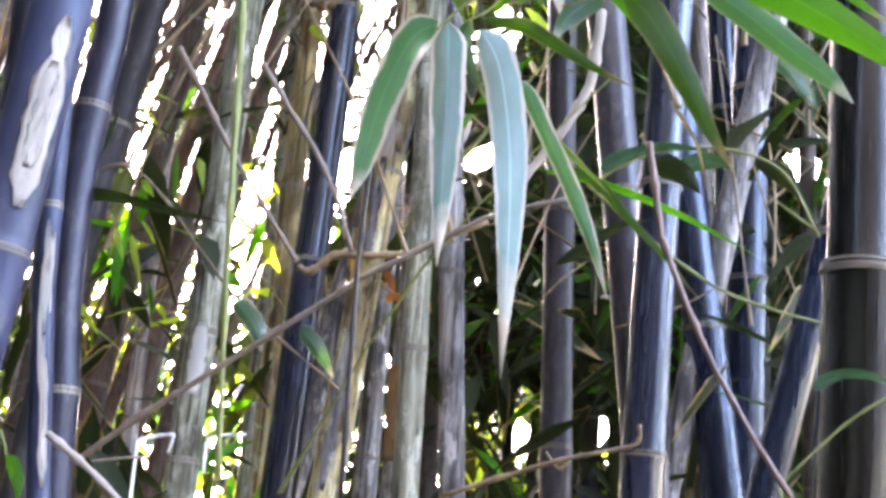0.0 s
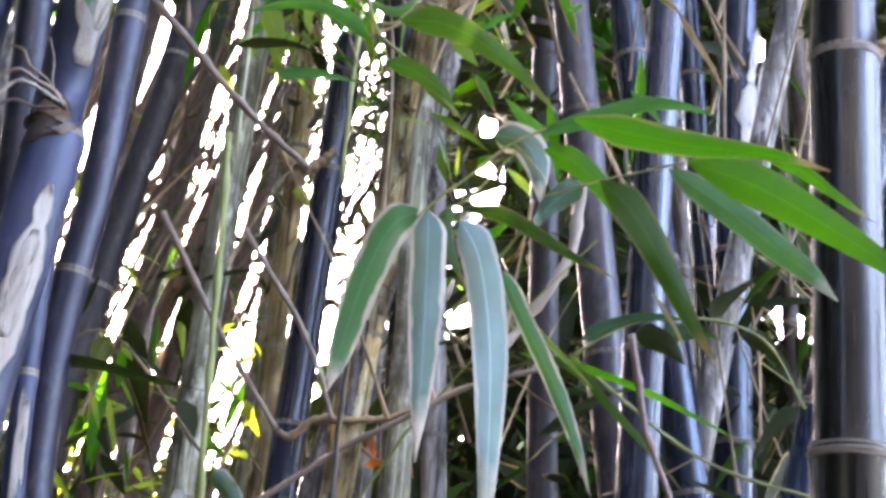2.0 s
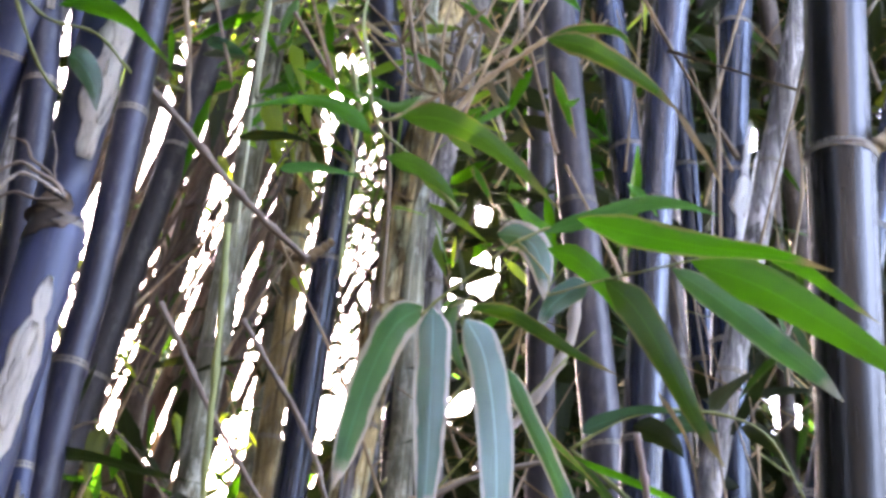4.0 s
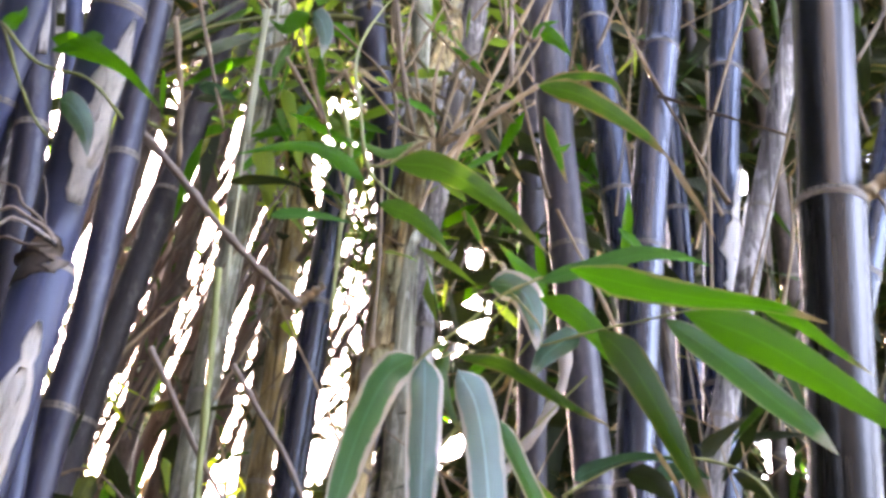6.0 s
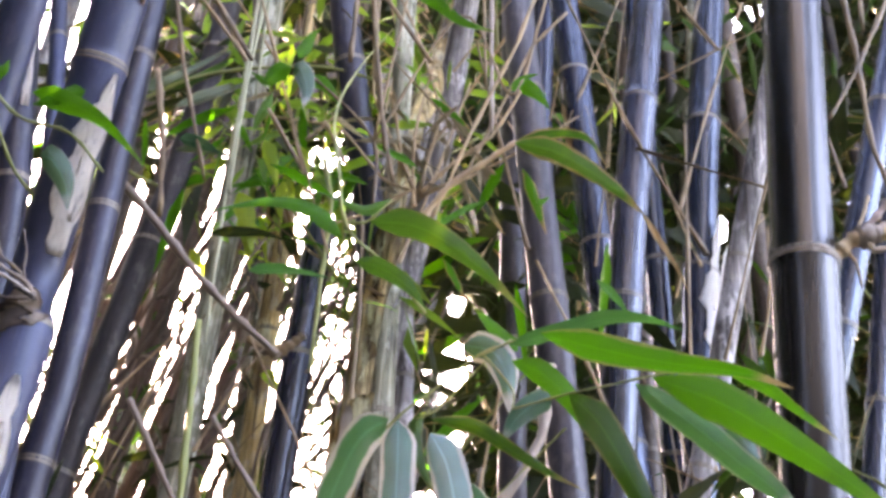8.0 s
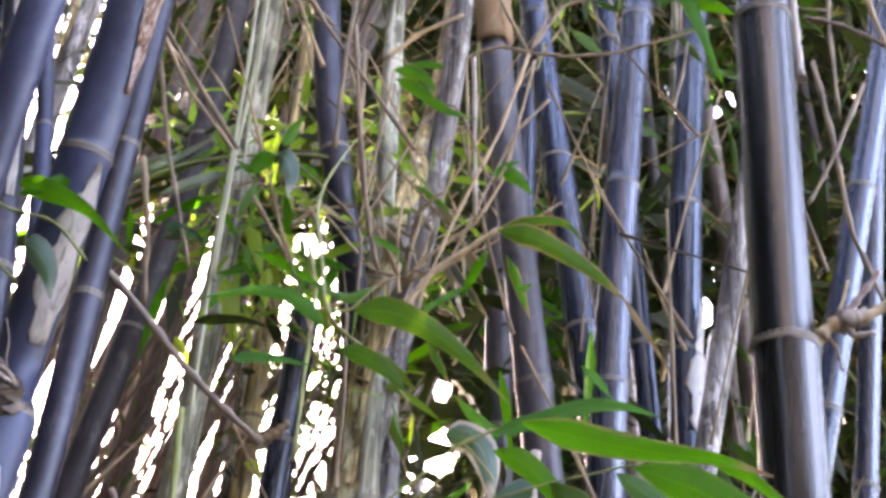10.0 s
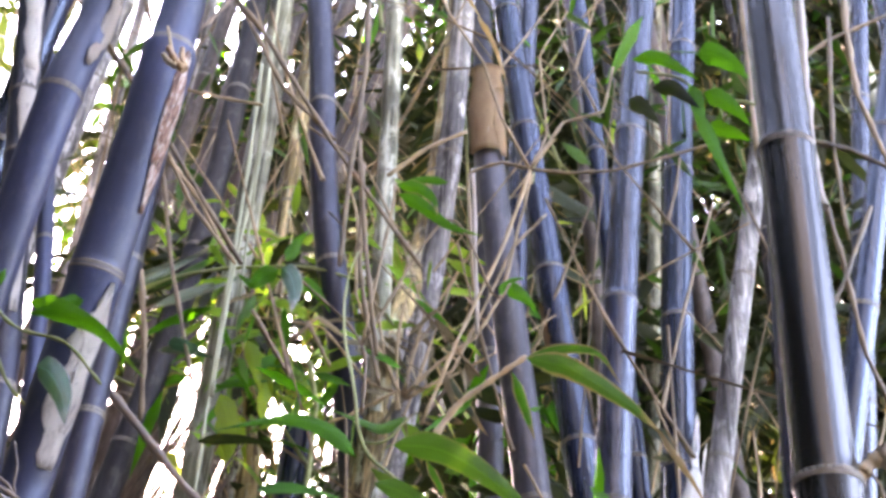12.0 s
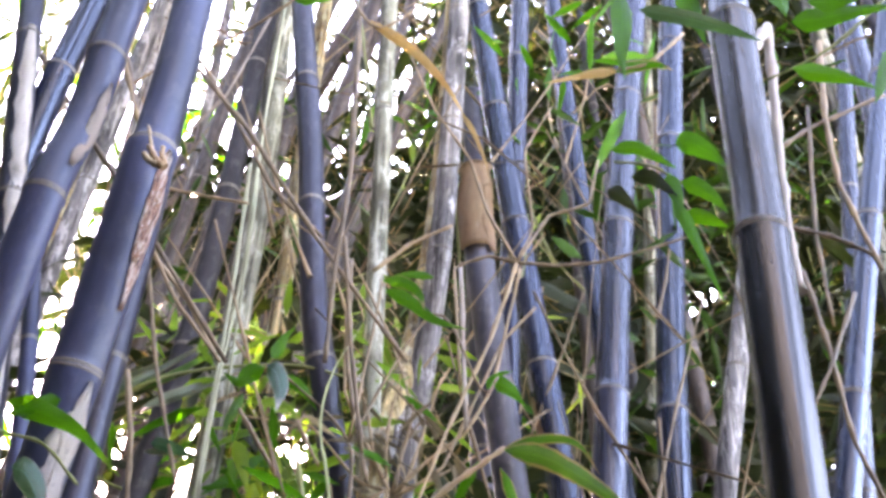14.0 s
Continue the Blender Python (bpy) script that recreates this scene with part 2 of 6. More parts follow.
# Grey of the added, unseen wall that the culms reflect.
REFLECTOR_GREY = plain_bark("reflector_grey", (0.25, 0.245, 0.235), (0.33, 0.325, 0.31), 0.9)
SOIL, soil_nt, soil_b = tree_of("leaf_litter_soil")
soil_mix = mix(soil_nt, span(soil_nt, grain(soil_nt, 16, 10, rough=0.7), 0.38, 0.62), (0.035, 0.026, 0.018), (0.14, 0.10, 0.06))
soil_nt.links.new(soil_mix, soil_b.inputs["Base Color"])
soil_b.inputs["Roughness"].default_value = 0.9
bump(soil_nt, soil_b, grain(soil_nt, 20, 6), 0.8, 0.02)


# ---- tools ----
def part(name, bm, material, parent, label=""):
    me = bpy.data.meshes.new(name)
    bm.to_mesh(me)
    bm.free()
    return piece(name, me, material, parent, label)


def piece(name, me, material, parent, label=""):
    if not me.materials:
        me.materials.append(material)
    ob = new(name, me)
    if parent:
        ob.parent = parent
        ob.matrix_parent_inverse = parent.matrix_basis.inverted()
    return tagged(ob, label)


def curve_points(pts, steps):
    """Catmull-Rom through pts, with so many steps for each stretch."""
    p = [Vector(q) for q in pts]
    p = [p[0] * 2 - p[1], *p, p[-1] * 2 - p[-2]]
    out = []
    for a, b, c, d in zip(p, p[1:], p[2:], p[3:]):
        for k in range(steps):
            t = k / steps
            out.append(0.5 * (2 * b + (c - a) * t + (2 * a - 5 * b + 4 * c - d) * t * t + (3 * b - a - 3 * c + d) * t**3))
    return out + [p[-2].copy()]


def tube(line, radii, seg, lengthwise=None, dent=None):
    """A closed tube along a line. lengthwise: the value of the uv layer "along" at each row; dent(row, angle): radius factor."""
    bm = bmesh.new()
    uv = bm.loops.layers.uv.new("along")
    side = Vector((1, 0, 0))
    rows = []
    for k, p in enumerate(line):
        ahead = (line[min(k + 1, len(line) - 1)] - line[max(k - 1, 0)]).normalized()
        side = (side - ahead * side.dot(ahead)).normalized()
        other = ahead.cross(side)
        ring = []
        for s in range(seg):
            a = 2 * math.pi * s / seg
            r = radii[k] * (dent(k, a) if dent else 1.0)
            ring.append(bm.verts.new(p + (side * math.cos(a) + other * math.sin(a)) * r))
        rows.append(ring)
    for k in range(len(rows) - 1):
        for s in range(seg):
            n = (s + 1) % seg
            f = bm.faces.new((rows[k][s], rows[k][n], rows[k + 1][n], rows[k + 1][s]))
            f.smooth = True
            if lengthwise:
                lo, hi = lengthwise[k]
                for loop, w in zip(f.loops, (lo, lo, hi, hi)):
                    loop[uv].uv = (s / seg, w)
    bm.faces.new(rows[0][::-1])
    bm.faces.new(rows[-1])
    return bm


def ring_mesh():
    """A node ring round a culm of radius 1: a raised sheath scar below a rounded ridge; heights in metres."""
    prof = [(-0.005, 1.0), (-0.004, 1.05), (-0.0025, 1.09), (-0.001, 1.06), (0.0005, 1.03), (0.002, 1.05), (0.004, 1.045), (0.006, 1.0)]
    seg = 28
    bm = bmesh.new()
    rows = [[bm.verts.new((math.cos(2 * math.pi * s / seg) * r, math.sin(2 * math.pi * s / seg) * r, z)) for s in range(seg)] for z, r in prof]
    for a, b in zip(rows, rows[1:]):
        for s in range(seg):
            bm.faces.new((a[s], a[(s + 1) % seg], b[(s + 1) % seg], b[s])).smooth = True
    me = bpy.data.meshes.new("node_ring")
    bm.to_mesh(me)
    bm.free()
    me.materials.append(NODE_RING)
    return me


RING = ring_mesh()
dice = random.Random(7)
CULMS = []


def culm(label, line, radius, material, nodes=(), gap=0.4, hero=False, group="culms of the clump", girth=()):
    """A bamboo culm: stem with swollen nodes and a groove above each, and a ring at every node."""
    seg = 28 if hero else 16
    axis = curve_points(line, 10)
    zs = [p.z for p in axis]

    def at(z):
        k = min(max(int(np.searchsorted(zs, z)), 1), len(zs) - 1)
        t = (z - zs[k - 1]) / (zs[k] - zs[k - 1])
        return axis[k - 1].lerp(axis[k], t)

    low, high = zs[0], zs[-1]
    joints = sorted(nodes) or [low + gap * dice.uniform(0.3, 0.9) + 1.2]
    wide = gap if 0.22 < gap < 0.6 else 0.38
    filled = [joints[0]]
    for a, b in zip(joints, joints[1:]):
        n = max(1, round((b - a) / 0.40))
        filled += [a + (b - a) * (k + 1) / n for k in range(n)]
    joints = filled
    while joints[0] - wide > low + 0.06:
        joints.insert(0, joints[0] - wide)
    while joints[-1] + wide < high - 0.05:
        joints.append(joints[-1] + wide * dice.uniform(0.97, 1.05))
    joints = [z for z in joints if low + 0.03 < z < high - 0.03]
    stops = [low, *joints, high]
    rows, radii, along, groove = [], [], [], []
    girths = girth or ((0.0, 1.0), (9.0, 1.0))

    def taper(z):
        return radius * (1.06 - 0.035 * (z - 1.5)) * float(np.interp(z, [g[0] for g in girths], [g[1] for g in girths]))

    for n, (a, b) in enumerate(zip(stops, stops[1:])):
        for f, swell in ((0.0, 1.05), (0.02, 1.035), (0.05, 1.0), (0.25, 0.985), (0.5, 0.98), (0.75, 0.985), (0.95, 1.0), (0.98, 1.04)):
            z = a + (b - a) * f
            rows.append(at(z))
            radii.append(taper(z) * swell)
            along.append(f)
            groove.append((n, max(0.0, 1 - f * 1.6) if 0.02 <= f else 0.0))
    rows.append(at(high))
    radii.append(taper(high))
    along.append(1.0)
    groove.append((0, 0.0))
    pairs = [(along[k], along[k + 1] if along[k + 1] > along[k] else 1.0) for k in range(len(along) - 1)]
    turn = dice.uniform(0, 6.28)

    def dent(k, a):
        n, depth = groove[k]
        off = math.cos(a - turn - math.pi * (n % 2))
        return 1 - 0.10 * depth * max(0.0, (off - 0.55) / 0.45) ** 0.7

    thing = new("bamboo_culm")
    thing.matrix_world = Matrix.Translation(line[0])
    tagged(thing, label, "bamboo culm", group)
    thing.matrix_basis = Matrix.Translation(line[0])
    bm = tube(rows, radii, seg, pairs, dent if hero else None)
    bmesh.ops.translate(bm, verts=bm.verts, vec=-Vector(line[0]))
    me = bpy.data.meshes.new("stem")
    bm.to_mesh(me)
    bm.free()
    me.materials.append(material)
    stem = new("stem", me)
    stem.parent = thing
    for z in joints:
        if z < 1.2 and not hero:
            continue
        o = new("node_ring", RING)
        o.parent = thing
        way = (at(z + 0.02) - at(z - 0.02)).normalized().to_track_quat("Z", "Y").to_matrix().to_4x4()
        o.matrix_basis = Matrix.Translation(at(z) - Vector(line[0])) @ way @ Matrix.Rotation(dice.uniform(0, 6.28), 4, "Z") @ Matrix.Diagonal((taper(z), taper(z), dice.uniform(0.8, 1.1), 1))
    CULMS.append((thing, at, taper))
    return thing


# Leaf blades are turned to face the camera's view from the path.
TO_CAMERA = Vector((0.05, -0.84, -0.54)).normalized()


def leaf_mesh(pts, width, turn, dry, fold, toss, strap):
    """A lance-shaped leaf along pts: short neck, widest at a third, long fine tip, folded at the midrib, wavy edge."""
    line = curve_points(pts, 5)
    n = len(line) - 1
    bm = bmesh.new()
    uv, wear = bm.loops.layers.uv.new("leaf"), bm.loops.layers.uv.new("wear")
    rows = []
    seed = pts[0][0] * 37 + pts[0][2] * 17
    for k, p in enumerate(line):
        s = k / n
        ahead = (line[min(k + 1, n)] - line[max(k - 1, 0)]).normalized()
        side = ahead.cross(TO_CAMERA).normalized()
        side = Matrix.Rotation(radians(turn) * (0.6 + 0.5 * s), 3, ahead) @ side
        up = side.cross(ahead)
        w = 0.5 * width * min(1.0, (s / 0.13) ** 0.6) * (1.0 if s < 0.35 else max(0.0, 1 - ((s - 0.35) / 0.65) ** 2.0)) if strap else 0.5 * width * min(1.0, (s / 0.2) ** 0.7) * (1.0 if s < 0.2 else max(0.0, 1 - ((s - 0.2) / 0.8) ** 1.5))
        w = max(w, width * 0.012)
        row = []
        for c in (-1, -0.5, 0, 0.5, 1):
            lift = abs(c) * fold * w + 0.05 * width * math.sin(9 * s + seed + 2 * c) * abs(c)
            row.append((bm.verts.new(p + side * (c * w) - up * lift), (c + 1) / 2, s))
        rows.append(row)
    for a, b in zip(rows, rows[1:]):
        for i in range(4):
            quad = (a[i], a[i + 1], b[i + 1], b[i])
            f = bm.faces.new([q[0] for q in quad])
            f.smooth = True
            for loop, q in zip(f.loops, quad):
                loop[uv].uv = (q[1], q[2])
                loop[wear].uv = (dry, toss)
    return bm


def scrap(where, low, high, angle, width, material, flare=0.0, lift=1.03, square=0.5):
    """A torn, dry piece of sheath that clings to a culm, also used to paint a sunlit edge; angle 0 faces the path.
    flare: how far its top stands off.
    """
    thing, at, taper = where
    bm = bmesh.new()
    nz, na = 14, 9
    rows = []
    ahead = (at(high) - at(low)).normalized()
    across = (Vector((1, 0, 0)) - ahead * ahead.x).normalized()
    inward = ahead.cross(across)
    for i in range(nz + 1):
        f = i / nz
        z = low + (high - low) * f
        open_ = math.sin(math.pi * min(1.0, max(0.0, f * 0.92 + 0.06))) ** square
        half = radians(width) * 0.5 * open_ * (0.8 + 0.5 * noise.noise(Vector((z * 23, angle, 3))) + 0.35 * noise.noise(Vector((z * 150, angle, 8))))
        row = []
        for j in range(na + 1):
            g = 2 * j / na - 1
            a = radians(angle) - math.pi / 2 + g * half + 0.12 * noise.noise(Vector((z * 60, j * 0.9, angle)))
            r = taper(z) * (lift + 0.03 * noise.noise(Vector((z * 40, j, 9)))) + flare * f * f
            row.append(bm.verts.new(at(z) + across * (math.cos(a) * r) + inward * (math.sin(a) * r) - thing.matrix_basis.translation))
        rows.append(row)
    for a, b in zip(rows, rows[1:]):
        for j in range(na):
            bm.faces.new((a[j], a[j + 1], b[j + 1], b[j])).smooth = True
    bmesh.ops.solidify(bm, geom=bm.faces[:], thickness=0.0008)
    part("sheath_scrap", bm, material, None, "torn dry sheath scrap").parent = thing


def kinked(pts, steps):
    """Straight lengths between the points, the corners barely eased, as dry bamboo twigs grow."""
    pts = [Vector(p) for p in pts]
    smooth = curve_points(pts, steps)
    straight = [a.lerp(b, k / steps) for a, b in zip(pts, pts[1:]) for k in range(steps)] + [pts[-1]]
    return [p.lerp(q, 0.8) for p, q in zip(smooth, straight)] if len(smooth) == len(straight) else straight


def leafy_branch(label, category, twigs, leaves, tie=None, root=None):
    """A branch of several twigs with leaves, one thing; its origin is where the first twig starts."""
    start = Vector(twigs[0][0][0])
    if tie is not None:
        p = Vector(twigs[0][0][tie])
        hold = min((at(p.z - 0.12) for _, at, _ in CULMS), key=lambda q: (q - p).length)
        twigs = [*twigs, ([p, p.lerp(hold, 0.5) - Vector((0, 0, 0.03)), hold], twigs[0][1], twigs[0][2])]
    if root is not None:
        p = Vector(twigs[0][0][root])
        twigs = [*twigs, ([p, p * 0.5 + Vector((p.x, p.y + 0.1, 0)) * 0.5, (p.x, p.y + 0.2, -0.03)], twigs[0][1], twigs[0][2])]
    thing = new("leafy_branch" if leaves else "bare_twig")
    thing.matrix_basis = Matrix.Translation(start)
    tagged(thing, label, category)
    for pts, r, material in twigs:
        line = curve_points(pts, 6) if leaves or "curl" in label else kinked(pts, 6)
        n = len(line)
        joint = max(3, n // 5)
        rad = [r * (1.05 - 0.35 * k / n) * (1.45 if k % joint == joint - 1 else 1.0) for k in range(n)]
        wig = [p + Vector((math.sin(k * 1.9 + p.x * 50), math.cos(k * 1.3 + p.z * 40), 0)) * r * 0.1 for k, p in enumerate(line)]
        bm = tube(wig, rad, 8)
        bmesh.ops.translate(bm, verts=bm.verts, vec=-start)
        part("twig", bm, material, None).parent = thing
    for pts, width, material, turn, dry, fold in leaves:
        bm = leaf_mesh(pts, width, turn, dry, fold, dice.random(), material in (LEAF_BLUE, LEAF_SHEEN, LEAF_TEAL))
        bmesh.ops.translate(bm, verts=bm.verts, vec=-start)
        part("leaf", bm, material, None).parent = thing
    return thing


def in_gap(x, y, z):
    """Narrow gaps in the clump, cut along the camera's lines of sight, through which the bright sky shows."""
    across, up = x / y, (z - 1.6) / y
    return (-0.27 < across < -0.185 and 0.44 < up < 0.69) or (-0.415 < across < -0.385 and 0.36 < up < 0.47) or (-0.54 < across < -0.47 and 0.85 < up < 1.12)


# Small holes in the foliage, given as directions seen from the camera.
PEEPS = [(0.147, 0.365), (0.152, 0.345), (-0.104, 0.455), (-0.104, 0.48), (-0.10, 0.395), (-0.121, 0.351), (-0.145, 0.12), (-0.145, 0.095), (-0.066, 0.125), (-0.006, 0.133), (0.083, 0.869), (0.149, 0.84), (0.125, 0.61), (0.17, 0.865), (-0.065, 0.566), (-0.234, 0.845), (-0.11, 0.525), (-0.109, 0.355)]


def leaf_stuff(name, label, places, material, sizes, droop=0.5, seed=1, sparse=True):
    """Many small leaves in one mesh: places are (point, count, spread). sparse: thins and clears leaves in camera
    directions.
    """
    rng = np.random.default_rng(seed)
    reps = np.array([p[1] for p in places])
    n = int(reps.sum())
    base = np.repeat(np.array([p[0] for p in places], float), reps, 0) + rng.normal(0, 1, (n, 3)) * np.repeat(np.array([p[2] for p in places], float), reps, 0)
    if sparse:
        across, up = base[:, 0] / base[:, 1], (base[:, 2] - 1.6) / base[:, 1]
        thin = (base[:, 1] > 1.0) & (across > -0.45) & (across < -0.18) & (up > 0.40) & (up < 0.66)
        airy = (base[:, 1] > 3.3) & (across > -0.52) & (across < -0.16) & (up > 0.36) & (up < 0.75)
        wedge = (base[:, 1] > 3.3) & (across > -0.66) & (across < -0.42) & (up > 0.74) & (up < 1.15)
        keep = np.where(airy, 0.18, np.where(wedge, 0.45, np.where(thin, 0.32, 1.0)))
        base = base[rng.uniform(0, 1, n) < keep]
        n = len(base)
    a, e = rng.uniform(0, 2 * np.pi, n), rng.normal(-droop, 0.45, n)
    d = np.stack([np.cos(a) * np.cos(e), np.sin(a) * np.cos(e), np.sin(e)], -1)
    length = rng.uniform(*sizes, n)[:, None]
    if sparse:
        shut = np.zeros(n, bool)
        for f in (0.0, 0.35, 0.7, 1.0):
            p = base + d * length * f
            across, up = p[:, 0] / p[:, 1], (p[:, 2] - 1.6) / p[:, 1]
            for px, pz in PEEPS:
                shut |= (p[:, 1] > 1.0) & ((across - px) ** 2 + ((up - pz) * 0.8) ** 2 < 0.011**2)
        base, d, length = base[~shut], d[~shut], length[~shut]
        n = len(base)
    s = np.cross(d, rng.normal(0, 0.6, (n, 3)) + np.array([0, 0, 1.0]))
    s /= np.linalg.norm(s, axis=1, keepdims=True) + 1e-9
    up = np.cross(s, d)
    w = length * rng.uniform(0.065, 0.11, (n, 1))
    sag = length[:, 0] * rng.uniform(0.02, 0.18, n)
    verts = np.zeros((n, 12, 3))
    for r, (f, q) in enumerate(((0.0, 0.1), (0.3, 1.0), (0.65, 0.8), (1.0, 0.03))):
        mid = base + d * length * f
        mid[:, 2] -= sag * f * f
        for k in (-1, 0, 1):
            verts[:, r * 3 + k + 1] = mid + s * w * q * k + up * abs(k) * w * q * 0.25
    quads = np.array([(r * 3 + k, r * 3 + k + 1, r * 3 + k + 4, r * 3 + k + 3) for r in range(3) for k in range(2)])
    faces = (quads[None] + np.arange(n)[:, None, None] * 12).reshape(-1, 4)
    one = np.array([uv for r in range(3) for k in range(2) for uv in ((k / 2, r / 3), (k / 2 + 0.5, r / 3), (k / 2 + 0.5, r / 3 + 0.33), (k / 2, r / 3 + 0.33))])
    wear = np.stack([(rng.uniform(0, 1, n) < 0.15) * 0.8, rng.uniform(0, 1, n)], -1)
    me = bpy.data.meshes.new(name)
    me.from_pydata(verts.reshape(-1, 3).tolist(), [], faces.tolist())
    for layer, values in (("leaf", np.tile(one, (n, 1))), ("wear", np.repeat(wear, 24, 0))):
        me.uv_layers.new(name=layer).data.foreach_set("uv", values.astype(np.float32).ravel())
    me.polygons.foreach_set("use_smooth", np.ones(len(faces), dtype=bool))
    me.materials.append(material)
    return tagged(new(name, me), label, "foliage", kind="stuff")


def twig_stuff(name, label, lines, radius, material):
    """Many thin twigs in one mesh."""
    verts, faces = [], []
    for pts in lines:
        line = curve_points(pts, 3)
        r = radius * dice.uniform(0.6, 1.5)
        for k, p in enumerate(line):
            q = r * (1.1 - 0.6 * k / len(line)) * (1.5 if k % 3 == 0 else 0.9)
            for s in range(5):
                verts.append((p.x + math.cos(s * 1.2566) * q, p.y + math.sin(s * 1.2566) * q, p.z))
            if k:
                b = len(verts) - 10
                faces += [(b + s, b + (s + 1) % 5, b + 5 + (s + 1) % 5, b + 5 + s) for s in range(5)]
    me = bpy.data.meshes.new(name)
    me.from_pydata(verts, [], faces)
    me.polygons.foreach_set("use_smooth", [True] * len(faces))
    me.materials.append(material)
    return tagged(new(name, me), label, "twigs", kind="stuff")


# ---- ground ----
bm = bmesh.new()
bmesh.ops.create_grid(bm, x_segments=120, y_segments=120, size=1.0)
for vtx in bm.verts:
    x, y = vtx.co.x, vtx.co.y
    vtx.co.x, vtx.co.y = math.copysign(abs(x) ** 3 * 900, x), math.copysign(abs(y) ** 3 * 900, y)
    vtx.co.z = 0.05 * noise.noise(Vector((vtx.co.x, vtx.co.y, 0)) * 0.8) - 0.03
for f in bm.faces:
    f.smooth = True
me = bpy.data.meshes.new("ground")
bm.to_mesh(me)
bm.free()
me.materials.append(SOIL)
tagged(new("ground", me), "bare brown soil strewn with leaf litter", "ground", kind="structure")

# ---- the clump: culms, branches, twigs ----
culm("glossy black bamboo culm with pale node rings", [(0.125, 0.885, 0.000), (0.174, 0.885, 2.000), (0.198, 0.885, 3.000), (0.228, 0.885, 4.200), (0.284, 0.885, 6.500)], 0.0253, BLACK_POLISHED, [1.801, 2.108, 2.463], 0.331, hero=True)
scrap(CULMS[-1], 1.795, 1.798, 0, 330, TWIG_PALE, 0.0004, 1.07, 0.12)
scrap(CULMS[-1], 2.104, 2.108, 0, 330, TWIG_PALE, 0.0004, 1.07, 0.12)
scrap(CULMS[-1], 2.458, 2.464, 0, 330, TWIG_PALE, 0.0004, 1.07, 0.12)
culm("slim blue-black bamboo culm with faint waxy bloom", [(0.029, 1.705, 0.000), (0.053, 1.705, 2.000), (0.104, 1.705, 3.000), (0.224, 1.705, 4.200), (0.471, 1.705, 6.500)], 0.0278, BLACK, [2.511, 2.882], 0.371, hero=True)
culm("slim blue-black bamboo culm with a shred of white sheath", [(0.218, 2.095, 0.000), (0.215, 2.095, 2.000), (0.235, 2.095, 3.000), (0.325, 2.095, 4.200), (0.533, 2.095, 6.500)], 0.0324, NAVY, [2.117, 3.124], 1.006, hero=True)
scrap(CULMS[-1], 2.616, 2.779, 44, 92, WHITE_SHEATH, 0.004, 1.08, 0.4)
scrap(CULMS[-1], 2.690, 2.889, 40, 34, WHITE_SHEATH, 0.012, 1.12, 0.6)
scrap(CULMS[-1], 2.667, 2.834, 66, 26, WHITE_SHEATH, 0.016, 1.1, 0.6)
# Girth and the bend toward the camera are fitted to its view.
culm("thick blue-black bamboo culm leaning over the path, pale scraped patches", [(-0.777, 1.185, 0.000), (-0.605, 1.185, 2.000), (-0.597, 1.185, 2.200), (-0.544, 1.102, 2.474), (-0.497, 1.031, 2.760), (-0.494, 1.009, 3.133), (-0.538, 0.972, 3.732), (-0.669, 0.948, 5.520)], 0.0296, WAXY, [1.863, 2.181, 2.473, 2.760], 0.300, hero=True, girth=((1.0, 1.0), (2.17, 1.04), (2.19, 0.90), (2.75, 1.10), (2.77, 0.90), (9.0, 0.8)))
scrap(CULMS[-1], 1.905, 2.115, 42, 84, SCAR, 0, 1.02, 0.8)
scrap(CULMS[-1], 2.262, 2.425, 50, 92, SCAR, 0, 1.03, 0.45)
scrap(CULMS[-1], 2.300, 2.462, 62, 60, SCAR, 0.001, 1.04, 0.6)
scrap(CULMS[-1], 2.545, 2.720, 74, 40, RUST_HUSK, 0, 1.03, 0.6)
scrap(CULMS[-1], 2.600, 2.752, 62, 40, RUST_HUSK, 0, 1.04, 0.5)
scrap(CULMS[-1], 2.642, 2.680, 50, 14, SCAR, 0, 1.03, 0.5)
scrap(CULMS[-1], 1.946, 2.063, 40, 44, SCAR, 0, 1.03, 0.5)
scrap(CULMS[-1], 2.160, 2.196, -40, 150, TWIG_DULL, 0.003, 1.06, 0.2)
scrap(CULMS[-1], 2.172, 2.215, 20, 90, TWIG_GREY, 0.004, 1.07, 0.4)
culm("slim blue-black bamboo culm leaning beside a thicker one", [(-0.471, 1.360, 0.000), (-0.599, 1.360, 1.682), (-0.610, 1.360, 1.769), (-0.621, 1.360, 1.886), (-0.625, 1.360, 1.995), (-0.621, 1.360, 2.109), (-0.614, 1.360, 2.198), (-0.615, 1.360, 2.500), (-0.618, 1.360, 3.000), (-0.640, 1.360, 4.200), (-0.680, 1.360, 6.500)], 0.0200, INK, [2.091, 2.440, 2.690], 0.340)
culm("narrow violet-black culm with white streaks", [(-0.330, 1.300, 0.000), (-0.588, 1.300, 1.669), (-0.601, 1.300, 1.746), (-0.613, 1.300, 1.832), (-0.622, 1.300, 1.928), (-0.657, 1.320, 2.278), (-0.732, 1.360, 2.678), (-0.842, 1.385, 3.128)], 0.0121, WAXY, [1.948], 0.400)
scrap(CULMS[-1], 1.639, 1.799, 35, 50, SCAR, 0, 1.03, 0.5)
scrap(CULMS[-1], 1.739, 1.929, 20, 40, SCAR, 0, 1.03, 0.5)
scrap(CULMS[-1], 1.786, 1.916, 50, 36, SCAR, 0, 1.03, 0.5)
